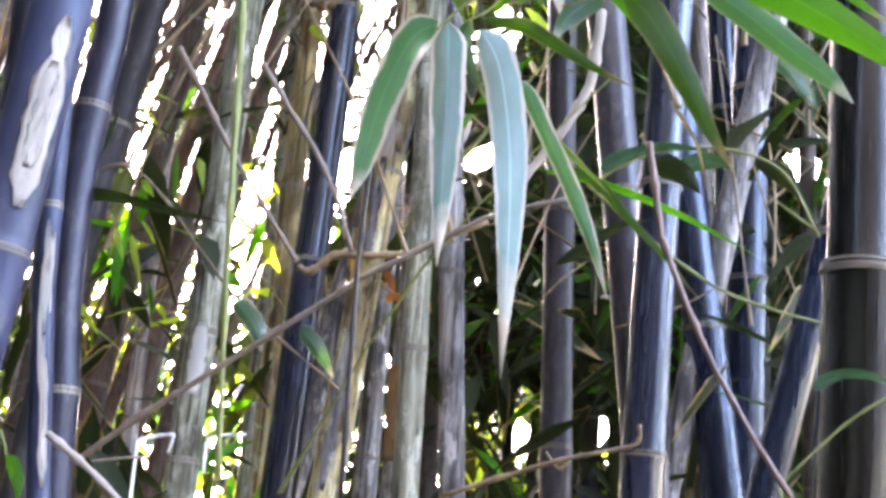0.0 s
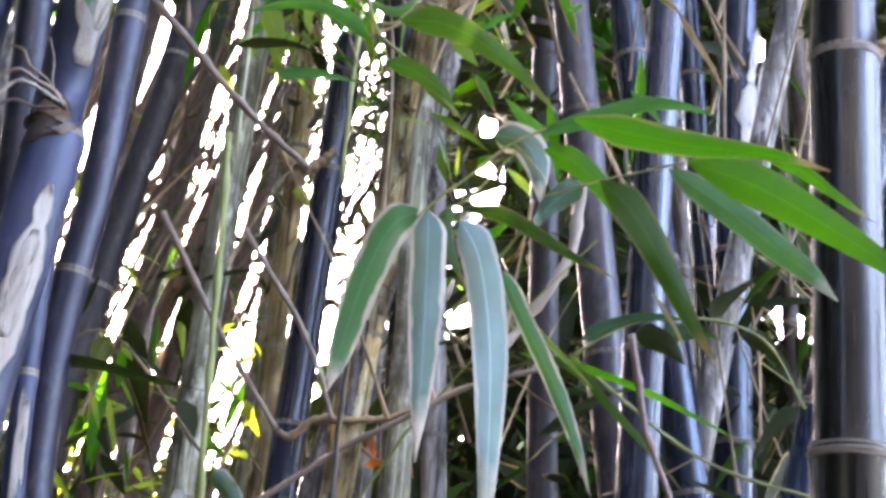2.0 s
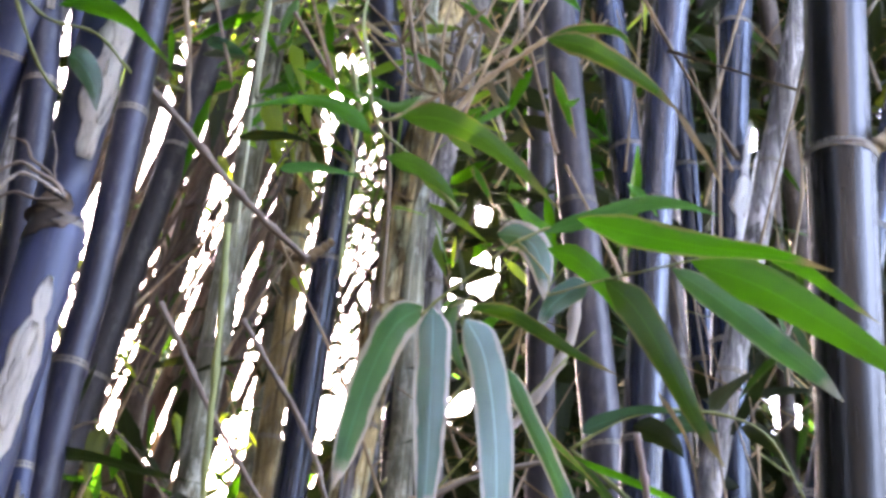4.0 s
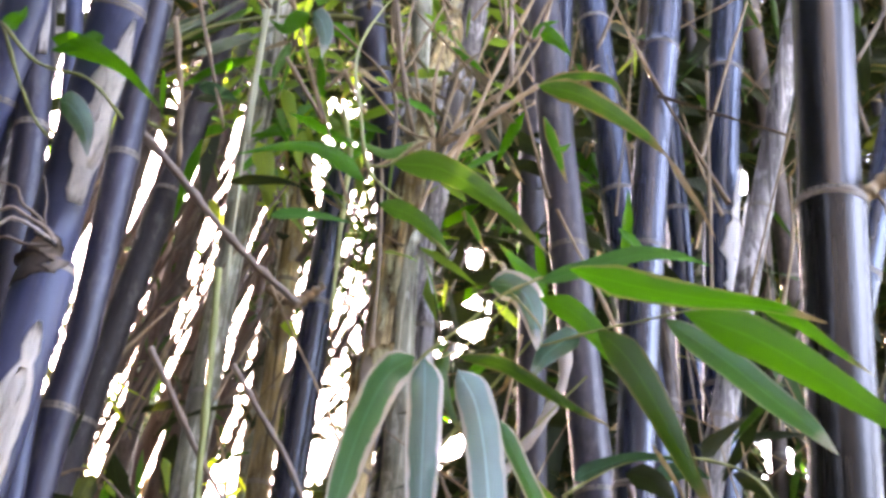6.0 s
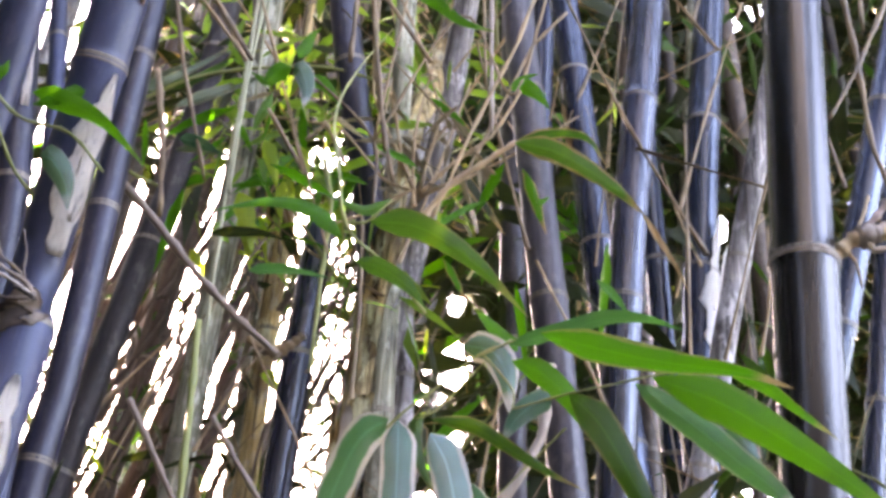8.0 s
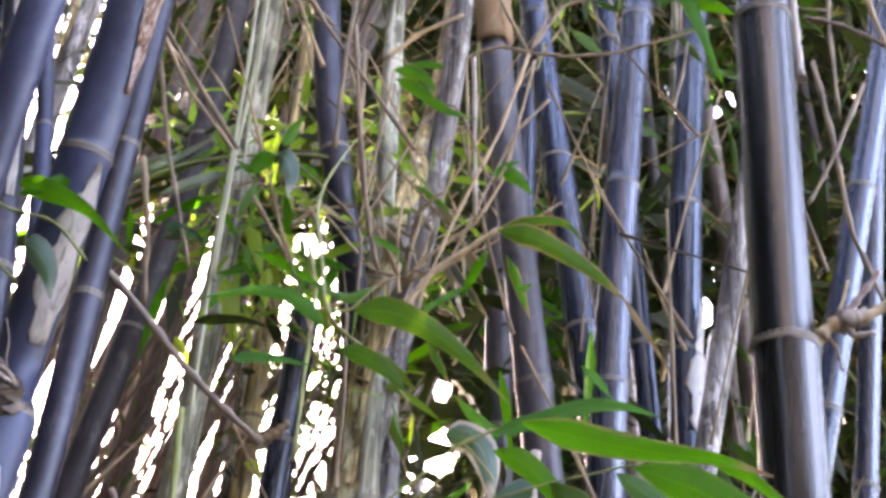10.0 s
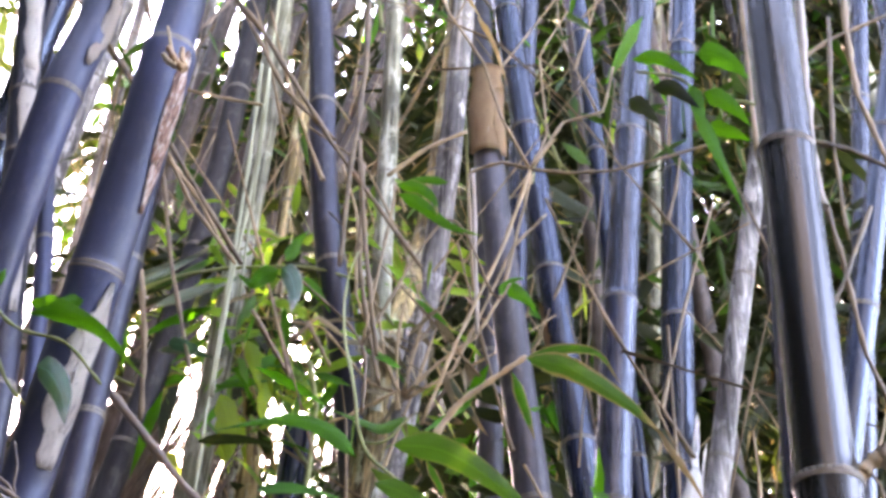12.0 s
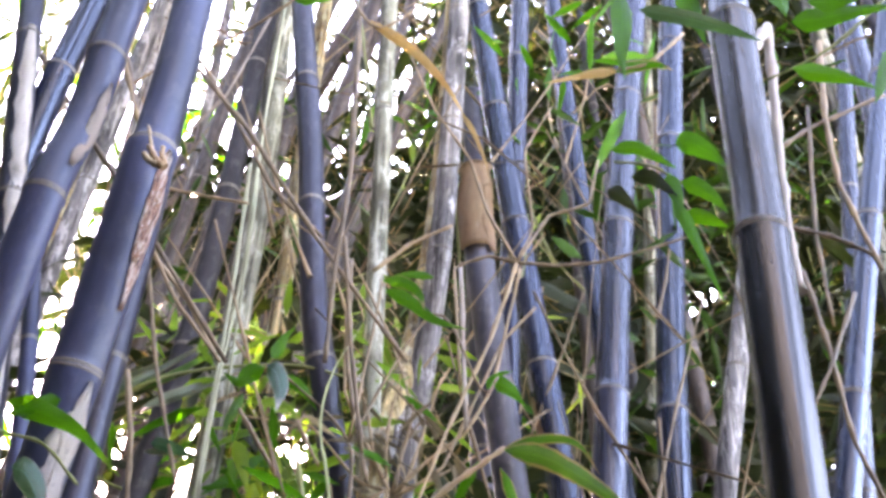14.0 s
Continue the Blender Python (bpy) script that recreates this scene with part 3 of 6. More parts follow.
scrap(CULMS[-1], 1.812, 1.922, 30, 30, SCAR, 0, 1.03, 0.5)
culm("brown-black bamboo culm with pale sunlit edge", [(-0.830, 1.300, 0.000), (-0.700, 1.290, 1.600), (-0.668, 1.275, 2.000), (-0.690, 1.265, 2.364), (-0.728, 1.265, 2.600), (-0.808, 1.265, 3.000), (-1.045, 1.265, 4.200), (-1.532, 1.265, 6.500)], 0.0205, INK, [2.799, 2.920], 0.121)
# These pale strips stand in for sunlight on the culm's right edge.
scrap(CULMS[-1], 2.790, 3.017, 40, 100, SCAR, 0, 1.03, 0.3)
scrap(CULMS[-1], 2.520, 2.792, 40, 70, SCAR, 0, 1.03, 0.4)
scrap(CULMS[-1], 2.954, 3.309, 36, 90, SCAR, 0, 1.04, 0.3)
# Upper parts of these two are drawn nearer so widths fit the camera's view.
culm("blue-black bamboo culm leaning far over", [(-0.880, 1.365, 0.000), (-0.800, 1.330, 2.000), (-0.681, 1.150, 2.760), (-0.662, 1.150, 2.920), (-0.645, 1.130, 3.200), (-0.600, 1.100, 4.000), (-0.520, 1.050, 5.500)], 0.0275, WAXY, [2.800, 3.080], 0.350)
scrap(CULMS[-1], 2.840, 3.010, 66, 56, TWIG_PALE, 0.004, 1.05, 0.7)
culm("dark blue bamboo culm leaning far over", [(-1.100, 1.565, 0.000), (-0.960, 1.500, 2.000), (-0.830, 1.320, 3.050), (-0.796, 1.300, 3.415), (-0.740, 1.280, 4.000), (-0.640, 1.200, 5.500)], 0.0250, NAVY, [3.250], 0.350)
culm("dark violet bamboo culm leaning between the others", [(-0.960, 1.750, 0.000), (-0.785, 1.750, 2.000), (-0.652, 1.750, 3.000), (-0.630, 1.750, 4.200), (-0.600, 1.750, 6.500)], 0.0225, REAR, [2.62, 3.42], 0.400)
culm("blue-black bamboo culm with a branching node", [(-0.526, 1.865, 0.000), (-0.482, 1.865, 1.365), (-0.445, 1.865, 2.730)], 0.0253, BLACK, [2.051, 2.478], 0.427)
culm("grey-green mossy old bamboo culm, bleached higher up", [(-0.601, 1.815, 0.000), (-0.604, 1.815, 2.000), (-0.590, 1.815, 3.000), (-0.594, 1.815, 3.600), (-0.612, 1.815, 4.050), (-0.680, 1.815, 6.500)], 0.0225, GREYGREEN, [1.730, 1.921], 0.191, girth=((2.6, 1.0), (3.2, 1.2)))
scrap(CULMS[-1], 1.825, 1.930, 18, 80, WHITE_SHEATH, 0.002, 1.05, 0.5)
# Bowed in depth so its foot hides behind the tan culm from the camera.
culm("dark blue bamboo culm, gently bowed", [(-0.300, 2.250, 0.000), (-0.330, 2.080, 2.000), (-0.336, 1.890, 2.540), (-0.352, 1.780, 2.730), (-0.380, 1.720, 2.880), (-0.424, 1.700, 3.110), (-0.473, 1.700, 3.510), (-0.544, 1.700, 3.985), (-0.680, 1.700, 5.000), (-0.820, 1.700, 6.200)], 0.0255, INK, [3.330, 3.700], 0.370)
culm("old bamboo culm wrapped in tan fibrous sheath", [(-0.554, 1.815, 0.000), (-0.399, 1.815, 1.620), (-0.300, 1.815, 2.800), (-0.268, 1.930, 3.150), (-0.238, 1.975, 3.600), (-0.228, 2.000, 4.400), (-0.240, 2.020, 6.300)], 0.0230, SHEATH, [2.581], 0.400)
for k in range(13):
    foot = 1.70 + 0.085 * k
    scrap(CULMS[-1], foot, foot + dice.uniform(0.12, 0.24), dice.uniform(-75, 75), dice.uniform(30, 90), SHEATH if k % 4 else GREY, dice.uniform(0.002, 0.016), dice.uniform(1.05, 1.14), 0.6)
scrap(CULMS[-1], 2.547, 2.708, 10, 150, SHEATH, 0.008, 1.08, 0.5)
scrap(CULMS[-1], 2.395, 2.547, -30, 140, SHEATH, 0.01, 1.08, 0.5)
scrap(CULMS[-1], 2.235, 2.376, 25, 140, SHEATH, 0.008, 1.1, 0.5)
scrap(CULMS[-1], 2.719, 2.844, -20, 120, SHEATH, 0.012, 1.1, 0.5)
scrap(CULMS[-1], 2.175, 2.353, -10, 80, TWIG_PALE, 0.006, 1.12, 0.5)
culm("upright grey-green bamboo culm", [(-0.230, 1.805, 0.000), (-0.284, 1.805, 2.000), (-0.321, 1.805, 3.000), (-0.366, 1.805, 4.200), (-0.450, 1.805, 6.500)], 0.0190, GREYGREEN, [2.803, 3.249], 0.446)
culm("weathered grey culm with peeling streaks", [(-0.816, 1.905, 0.000), (-0.414, 1.905, 2.000), (-0.249, 1.905, 3.000), (-0.205, 1.905, 4.200), (-0.214, 1.905, 6.500)], 0.0249, GREY, [], 0.400)
culm("mottled grey dead culm", [(-0.085, 1.965, 0.000), (-0.206, 1.965, 1.450), (-0.326, 1.965, 2.900)], 0.0195, GREY, [2.071], 0.400)
culm("brownish old bamboo culm", [(-0.328, 2.015, 0.000), (-0.327, 2.015, 1.400), (-0.325, 2.015, 2.800)], 0.0201, GREY, [], 0.400)
scrap(CULMS[-1], 1.770, 1.922, -25, 110, HUSK, 0.006, 1.1, 0.2)
culm("dark grey shaded bamboo culm", [(-0.005, 2.165, 0.000), (-0.095, 2.165, 2.100), (-0.185, 2.165, 4.200)], 0.0261, MUTED, [], 0.400)
culm("dusky bamboo culm with a red-brown sheath scar", [(0.402, 2.065, 0.000), (0.049, 2.065, 2.000), (-0.078, 2.065, 3.000), (-0.061, 2.065, 4.200), (-0.027, 2.065, 6.500)], 0.0258, BLACK, [3.011], 0.400)
culm("blue-black bamboo culm bowing sideways", [(0.417, 1.965, 0.000), (0.140, 1.965, 2.000), (0.002, 1.965, 3.000), (-0.152, 1.965, 4.200), (-0.432, 1.965, 6.500)], 0.0301, NAVY, [3.142, 3.523], 0.380)
scrap(CULMS[-1], 2.937, 3.061, -62, 40, HUSK, 0.004, 1.03, 0.5)
culm("slim blue culm behind the others", [(0.342, 2.165, 0.000), (0.207, 2.165, 2.000), (0.140, 2.165, 3.000), (0.059, 2.165, 4.200), (-0.095, 2.165, 6.500)], 0.0227, NAVY, [4.046], 0.400)
culm("blue bamboo culm leaning away", [(-0.235, 1.465, 0.000), (0.246, 1.465, 2.000), (0.486, 1.465, 3.000), (0.775, 1.465, 4.200), (1.328, 1.465, 6.500)], 0.0192, NAVY, [2.352, 2.700], 0.348)
culm("dark brown culm beside the glossy one", [(0.127, 1.365, 0.000), (0.243, 1.365, 2.000), (0.301, 1.365, 3.000), (0.370, 1.365, 4.200), (0.503, 1.365, 6.500)], 0.0169, BLACK, [1.872], 0.400)
culm("speckled grey dead culm leaning", [(-0.247, 1.965, 0.000), (0.128, 1.965, 1.950), (0.502, 1.965, 3.900)], 0.0208, GREY, [], 0.400)
culm("slim dark culm at the clump's edge", [(0.160, 2.065, 0.000), (0.442, 2.065, 2.000), (0.583, 2.065, 3.000), (0.751, 2.065, 4.200), (1.075, 2.065, 6.500)], 0.0216, BLACK, [3.718], 0.400)
culm("slim blue culm at the clump's edge", [(0.623, 1.765, 0.000), (0.647, 1.765, 2.000), (0.660, 1.765, 3.000), (0.674, 1.765, 4.200), (0.703, 1.765, 6.500)], 0.0251, BLACK, [], 0.400)
culm("dead brown culm with torn tan sheath", [(0.274, 1.815, 0.000), (0.055, 1.815, 1.767), (-0.126, 1.815, 3.220), (-0.145, 1.815, 3.520)], 0.0294, MUTED, [], 0.400)
scrap(CULMS[-1], 3.300, 3.530, -4, 190, HUSK, 0.004, 1.22, 0.12)
scrap(CULMS[-1], 3.285, 3.470, 48, 60, HUSK, 0.002, 1.27, 0.3)
leafy_branch("drooping bamboo branch with long blue-green leaves", "bamboo branch", [
    ([(-0.101, 0.625, 1.850), (-0.091, 0.625, 1.861), (-0.074, 0.625, 1.876), (-0.054, 0.625, 1.895), (-0.036, 0.625, 1.905)], 0.0008, TWIG_GREEN),
    ([(-0.086, 0.630, 1.858), (-0.074, 0.630, 1.865), (-0.059, 0.630, 1.883), (-0.046, 0.630, 1.899)], 0.0006, TWIG_GREEN),
], [
    ([(-0.100, 0.625, 1.855), (-0.114, 0.622, 1.842), (-0.125, 0.620, 1.810), (-0.132, 0.618, 1.773), (-0.136, 0.615, 1.749)], 0.0198, LEAF_TEAL, 10, 0.9, 0.3),
    ([(-0.094, 0.620, 1.853), (-0.092, 0.616, 1.831), (-0.090, 0.612, 1.798), (-0.088, 0.609, 1.755), (-0.087, 0.605, 1.713)], 0.0190, LEAF_BLUE, 0, 0.8, 0.3),
    ([(-0.072, 0.585, 1.832), (-0.061, 0.582, 1.810), (-0.053, 0.580, 1.768), (-0.050, 0.578, 1.719), (-0.049, 0.575, 1.654)], 0.0185, LEAF_SHEEN, 0, 0.6, 0.2),
    ([(-0.051, 0.605, 1.814), (-0.040, 0.605, 1.790), (-0.024, 0.605, 1.758), (-0.012, 0.605, 1.729), (-0.003, 0.605, 1.701)], 0.0096, LEAF_TEAL, 12, 0.9, 0.3),
    ([(-0.048, 0.620, 1.805), (-0.033, 0.620, 1.787), (-0.019, 0.620, 1.774), (-0.003, 0.620, 1.758)], 0.0049, LEAF, 14, 0.95, 0.3),
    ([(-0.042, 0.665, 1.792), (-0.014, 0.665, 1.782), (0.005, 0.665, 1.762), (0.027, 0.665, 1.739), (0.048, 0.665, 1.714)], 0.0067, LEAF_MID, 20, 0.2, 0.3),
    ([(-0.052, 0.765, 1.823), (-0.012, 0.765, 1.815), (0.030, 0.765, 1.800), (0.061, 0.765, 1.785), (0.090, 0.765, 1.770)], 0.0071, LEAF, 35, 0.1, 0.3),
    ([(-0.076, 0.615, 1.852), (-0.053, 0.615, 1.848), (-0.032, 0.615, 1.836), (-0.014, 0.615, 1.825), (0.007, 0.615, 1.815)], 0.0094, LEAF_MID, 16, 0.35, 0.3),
    ([(-0.087, 0.660, 1.875), (-0.090, 0.660, 1.861), (-0.084, 0.660, 1.841), (-0.073, 0.660, 1.821)], 0.0091, LEAF_MID, 0, 0.2, 0.3),
])
leafy_branch("bamboo branch with broad sunlit green leaves", "bamboo branch", [
    ([(-0.052, 0.605, 1.885), (-0.035, 0.605, 1.894), (-0.023, 0.605, 1.896), (-0.005, 0.605, 1.899)], 0.0007, TWIG_GREEN),
    ([(-0.032, 0.600, 1.853), (-0.004, 0.592, 1.859), (0.019, 0.585, 1.862), (0.046, 0.578, 1.866), (0.075, 0.570, 1.865)], 0.0006, TWIG_GREEN),
    ([(-0.051, 0.610, 1.889), (-0.040, 0.610, 1.877), (-0.033, 0.610, 1.867), (-0.033, 0.610, 1.857)], 0.0006, TWIG_GREEN),
], [
    ([(-0.034, 0.600, 1.880), (-0.019, 0.600, 1.874), (-0.004, 0.600, 1.860), (0.008, 0.600, 1.842), (0.019, 0.600, 1.824)], 0.0135, LEAF, 8, 0.1, 0.25),
    ([(-0.004, 0.585, 1.856), (0.011, 0.585, 1.841), (0.026, 0.585, 1.815), (0.041, 0.590, 1.786), (0.054, 0.590, 1.763)], 0.0178, LEAF_MID, 4, 0.25, 0.2),
    ([(0.023, 0.600, 1.803), (0.031, 0.600, 1.791), (0.038, 0.600, 1.777), (0.043, 0.600, 1.753)], 0.0025, LEAF_TAN, 10, 1, 0.2),
    ([(-0.019, 0.570, 1.882), (0.009, 0.565, 1.872), (0.042, 0.560, 1.863), (0.076, 0.555, 1.857), (0.101, 0.550, 1.847)], 0.0164, LEAF, 16, 0.5, 0.25),
    ([(0.036, 0.550, 1.850), (0.066, 0.543, 1.835), (0.092, 0.535, 1.815), (0.118, 0.528, 1.793), (0.144, 0.520, 1.768)], 0.0200, LEAF, 4, 0.1, 0.2),
    ([(0.028, 0.560, 1.851), (0.055, 0.558, 1.830), (0.075, 0.555, 1.811), (0.091, 0.553, 1.797), (0.102, 0.550, 1.783)], 0.0135, LEAF_TEAL, 6, 0.25, 0.25),
    ([(0.071, 0.560, 1.860), (0.089, 0.560, 1.852), (0.104, 0.560, 1.840), (0.123, 0.560, 1.825)], 0.0080, LEAF, 20, 0.3, 0.25),
    ([(-0.035, 0.595, 1.887), (-0.011, 0.595, 1.895), (0.015, 0.595, 1.904), (0.036, 0.595, 1.904), (0.054, 0.595, 1.899)], 0.0100, LEAF_TEAL, 35, 0, 0.25),
    ([(-0.063, 0.625, 1.901), (-0.046, 0.625, 1.897), (-0.038, 0.625, 1.883), (-0.035, 0.625, 1.860)], 0.0175, LEAF_BLUE, 0, 0.9, 0.3),
    ([(-0.013, 0.620, 1.870), (-0.023, 0.620, 1.864), (-0.032, 0.620, 1.855), (-0.038, 0.620, 1.842)], 0.0129, LEAF_BLUE, 18, 0.1, 0.25),
    ([(-0.033, 0.635, 1.903), (-0.041, 0.635, 1.910), (-0.051, 0.635, 1.921), (-0.060, 0.635, 1.931)], 0.0102, LEAF, 10, 0.1, 0.25),
])
leafy_branch("slender bamboo branch with green leaves", "bamboo branch", [
    ([(-0.120, 0.885, 2.055), (-0.153, 0.885, 2.096), (-0.191, 0.885, 2.133), (-0.205, 0.885, 2.194), (-0.237, 0.985, 2.329), (-0.305, 1.385, 2.701), (-0.353, 1.835, 3.144)], 0.0016, TWIG_GREEN),
    ([(-0.194, 0.885, 2.138), (-0.175, 0.885, 2.139), (-0.156, 0.885, 2.161)], 0.0012, TWIG_GREEN),
], [
    ([(-0.159, 0.815, 2.096), (-0.122, 0.815, 2.092), (-0.078, 0.815, 2.063), (-0.035, 0.815, 2.017)], 0.0234, LEAF_SOFT, 15, 0.2, 0.25),
    ([(-0.177, 0.865, 2.090), (-0.153, 0.865, 2.082), (-0.132, 0.865, 2.067), (-0.116, 0.865, 2.047)], 0.0167, LEAF_SOFT, 15, 0, 0.25),
    ([(-0.292, 0.965, 2.134), (-0.267, 0.965, 2.136), (-0.241, 0.965, 2.133), (-0.219, 0.965, 2.129)], 0.0120, LEAF_TEAL, 50, 0, 0.25),
    ([(-0.201, 0.915, 2.141), (-0.231, 0.915, 2.168), (-0.272, 0.915, 2.176), (-0.332, 0.915, 2.162)], 0.0165, LEAF, 40, 0, 0.25),
    ([(-0.161, 0.915, 2.181), (-0.182, 0.915, 2.169), (-0.203, 0.915, 2.177), (-0.231, 0.915, 2.188)], 0.0107, LEAF_SOFT, 40, 0, 0.25),
])
leafy_branch("tan bamboo twig tipped with a drying green leaf", "bamboo branch", [
    ([(-0.146, 0.965, 2.181), (-0.121, 0.965, 2.224), (-0.087, 0.965, 2.255), (-0.060, 0.965, 2.278)], 0.0028, TWIG),
], [
    ([(-0.060, 0.935, 2.256), (-0.020, 0.935, 2.245), (0.025, 0.935, 2.213), (0.058, 0.935, 2.179)], 0.0216, LEAF_SOFT, 10, 0.7, 0.25),
    ([(0.052, 0.935, 2.187), (0.068, 0.935, 2.156), (0.081, 0.935, 2.132), (0.093, 0.935, 2.102)], 0.0056, LEAF_TAN, 10, 1, 0.25),
    ([(-0.059, 0.945, 2.264), (-0.026, 0.945, 2.273), (0.005, 0.945, 2.268), (0.024, 0.945, 2.236)], 0.0112, LEAF_SOFT, 30, 0.9, 0.25),
])
leafy_branch("leafy bamboo twig beside the leaning culm", "bamboo branch", [
    ([(-0.655, 1.065, 2.427), (-0.602, 1.065, 2.373), (-0.541, 1.065, 2.352), (-0.493, 1.065, 2.303)], 0.0019, TWIG_GREEN),
], [
    ([(-0.593, 1.065, 2.405), (-0.557, 1.065, 2.393), (-0.507, 1.065, 2.367), (-0.451, 1.065, 2.312)], 0.0263, LEAF, 15, 0.05, 0.25),
    ([(-0.535, 1.065, 2.408), (-0.553, 1.065, 2.403), (-0.576, 1.065, 2.393), (-0.590, 1.065, 2.389)], 0.0206, LEAF, 20, 0, 0.25),
    ([(-0.555, 1.045, 2.310), (-0.540, 1.045, 2.302), (-0.521, 1.045, 2.275), (-0.511, 1.045, 2.243)], 0.0273, LEAF_BLUE, 0, 0.1, 0.25),
    ([(-0.649, 1.065, 2.418), (-0.643, 1.065, 2.429), (-0.634, 1.065, 2.437), (-0.631, 1.065, 2.449)], 0.0187, LEAF, 15, 0, 0.25),
], tie=0)
leafy_branch("small branch with bright green bamboo leaves", "bamboo branch", [
    ([(0.201, 1.025, 2.666), (0.145, 1.025, 2.679), (0.109, 1.025, 2.710), (0.064, 1.025, 2.719)], 0.0019, TWIG_GREEN),
    ([(0.136, 1.025, 2.679), (0.137, 1.025, 2.639)], 0.0013, TWIG_GREEN),
], [
    ([(0.060, 1.015, 2.729), (0.089, 1.015, 2.732), (0.114, 1.015, 2.714), (0.134, 1.015, 2.696)], 0.0169, LEAF, 15, 0, 0.25),
    ([(0.136, 1.015, 2.737), (0.155, 1.015, 2.738), (0.176, 1.015, 2.719), (0.191, 1.015, 2.697)], 0.0286, LEAF, 15, 0, 0.25),
    ([(0.081, 1.015, 2.682), (0.103, 1.015, 2.682), (0.118, 1.015, 2.666), (0.133, 1.015, 2.647)], 0.0191, LEAF_DARK, 15, 0, 0.25),
    ([(0.138, 1.015, 2.674), (0.156, 1.015, 2.665), (0.173, 1.015, 2.646), (0.185, 1.015, 2.622)], 0.0214, LEAF, 15, 0, 0.25),
    ([(0.136, 1.015, 2.621), (0.153, 1.015, 2.617), (0.170, 1.015, 2.609), (0.183, 1.015, 2.600)], 0.0186, LEAF, 30, 0, 0.25),
    ([(0.122, 0.995, 2.630), (0.136, 0.995, 2.586), (0.148, 0.995, 2.538), (0.164, 0.995, 2.472)], 0.0154, LEAF, 5, 0, 0.25),
    ([(0.056, 1.035, 2.685), (0.066, 1.035, 2.676), (0.078, 1.035, 2.661), (0.089, 1.035, 2.643)], 0.0206, LEAF_DARK, 15, 0, 0.25),
    ([(0.123, 1.015, 2.687), (0.128, 1.015, 2.665), (0.132, 1.015, 2.638), (0.134, 1.015, 2.604)], 0.0189, LEAF, 15, 0, 0.25),
], tie=0)
leafy_branch("overhanging bamboo branch with fresh green leaves", "bamboo branch", [
    ([(0.383, 0.815, 2.796), (0.295, 0.815, 2.769), (0.188, 0.815, 2.774), (0.055, 0.815, 2.774)], 0.0018, TWIG_GREEN),
], [
    ([(0.242, 0.765, 2.668), (0.271, 0.765, 2.676), (0.301, 0.765, 2.689), (0.343, 0.765, 2.706)], 0.0259, LEAF, 15, 0, 0.25),
    ([(0.215, 0.765, 2.712), (0.214, 0.765, 2.683), (0.217, 0.765, 2.664), (0.218, 0.765, 2.646)], 0.0224, LEAF, 0, 0, 0.25),
    ([(0.228, 0.785, 2.663), (0.256, 0.785, 2.667), (0.291, 0.785, 2.677), (0.343, 0.785, 2.688)], 0.0238, LEAF, 20, 0, 0.25),
    ([(0.219, 0.785, 2.591), (0.243, 0.785, 2.583), (0.268, 0.785, 2.574), (0.294, 0.785, 2.558)], 0.0182, LEAF, 15, 0, 0.25),
    ([(0.323, 0.785, 2.615), (0.312, 0.785, 2.598), (0.298, 0.785, 2.565), (0.287, 0.785, 2.537)], 0.0192, LEAF, 5, 0, 0.25),
    ([(0.083, 0.815, 2.730), (0.123, 0.815, 2.716), (0.167, 0.815, 2.695), (0.206, 0.815, 2.671)], 0.0164, LEAF_BLUE, 40, 0, 0.25),
    ([(0.075, 0.915, 2.908), (0.076, 0.915, 2.841), (0.072, 0.915, 2.788), (0.073, 0.915, 2.737)], 0.0259, LEAF, 0, 0, 0.25),
    ([(0.146, 0.915, 2.905), (0.157, 0.915, 2.870), (0.163, 0.915, 2.837), (0.169, 0.915, 2.795)], 0.0264, LEAF, 0, 0, 0.25),
], tie=0)
leafy_branch("thin twig with orange withered bamboo leaves", "bamboo branch", [
    ([(-0.361, 1.265, 3.480), (-0.301, 1.265, 3.325), (-0.252, 1.265, 3.316), (-0.163, 1.265, 3.438)], 0.0025, TWIG),
    ([(0.212, 1.265, 3.269), (0.154, 1.265, 3.200), (0.105, 1.265, 3.180)], 0.0027, TWIG),
], [
    ([(-0.301, 1.265, 3.325), (-0.230, 1.265, 3.256), (-0.172, 1.265, 3.169), (-0.132, 1.265, 3.081)], 0.0185, LEAF_DRY, 10, 1, 0.25),
    ([(-0.138, 1.265, 3.088), (-0.120, 1.265, 3.049), (-0.103, 1.265, 2.993), (-0.091, 1.265, 2.939)], 0.0083, LEAF_DRY, 10, 1, 0.25),
    ([(0.105, 1.265, 3.180), (0.065, 1.265, 3.175), (0.030, 1.265, 3.165), (-0.009, 1.265, 3.153)], 0.0175, LEAF_DRY, 15, 1, 0.25),
    ([(0.100, 1.265, 3.177), (0.127, 1.265, 3.189), (0.162, 1.265, 3.192), (0.189, 1.265, 3.178)], 0.0211, LEAF, 15, 0.8, 0.25),
    ([(-0.367, 1.065, 3.108), (-0.344, 1.065, 3.114), (-0.319, 1.065, 3.113), (-0.295, 1.065, 3.119)], 0.0209, LEAF, 15, 0, 0.25),
], tie=0)
leafy_branch("fine twig with a bluish bamboo leaf", "bamboo branch", [
    ([(0.187, 0.845, 1.712), (0.159, 0.845, 1.694), (0.131, 0.845, 1.668), (0.110, 0.845, 1.645)], 0.0009, TWIG_GREEN),
], [
    ([(0.126, 0.815, 1.703), (0.140, 0.815, 1.711), (0.154, 0.815, 1.714), (0.174, 0.815, 1.709)], 0.0113, LEAF_BLUE, 30, 0, 0.25),
], tie=-1)
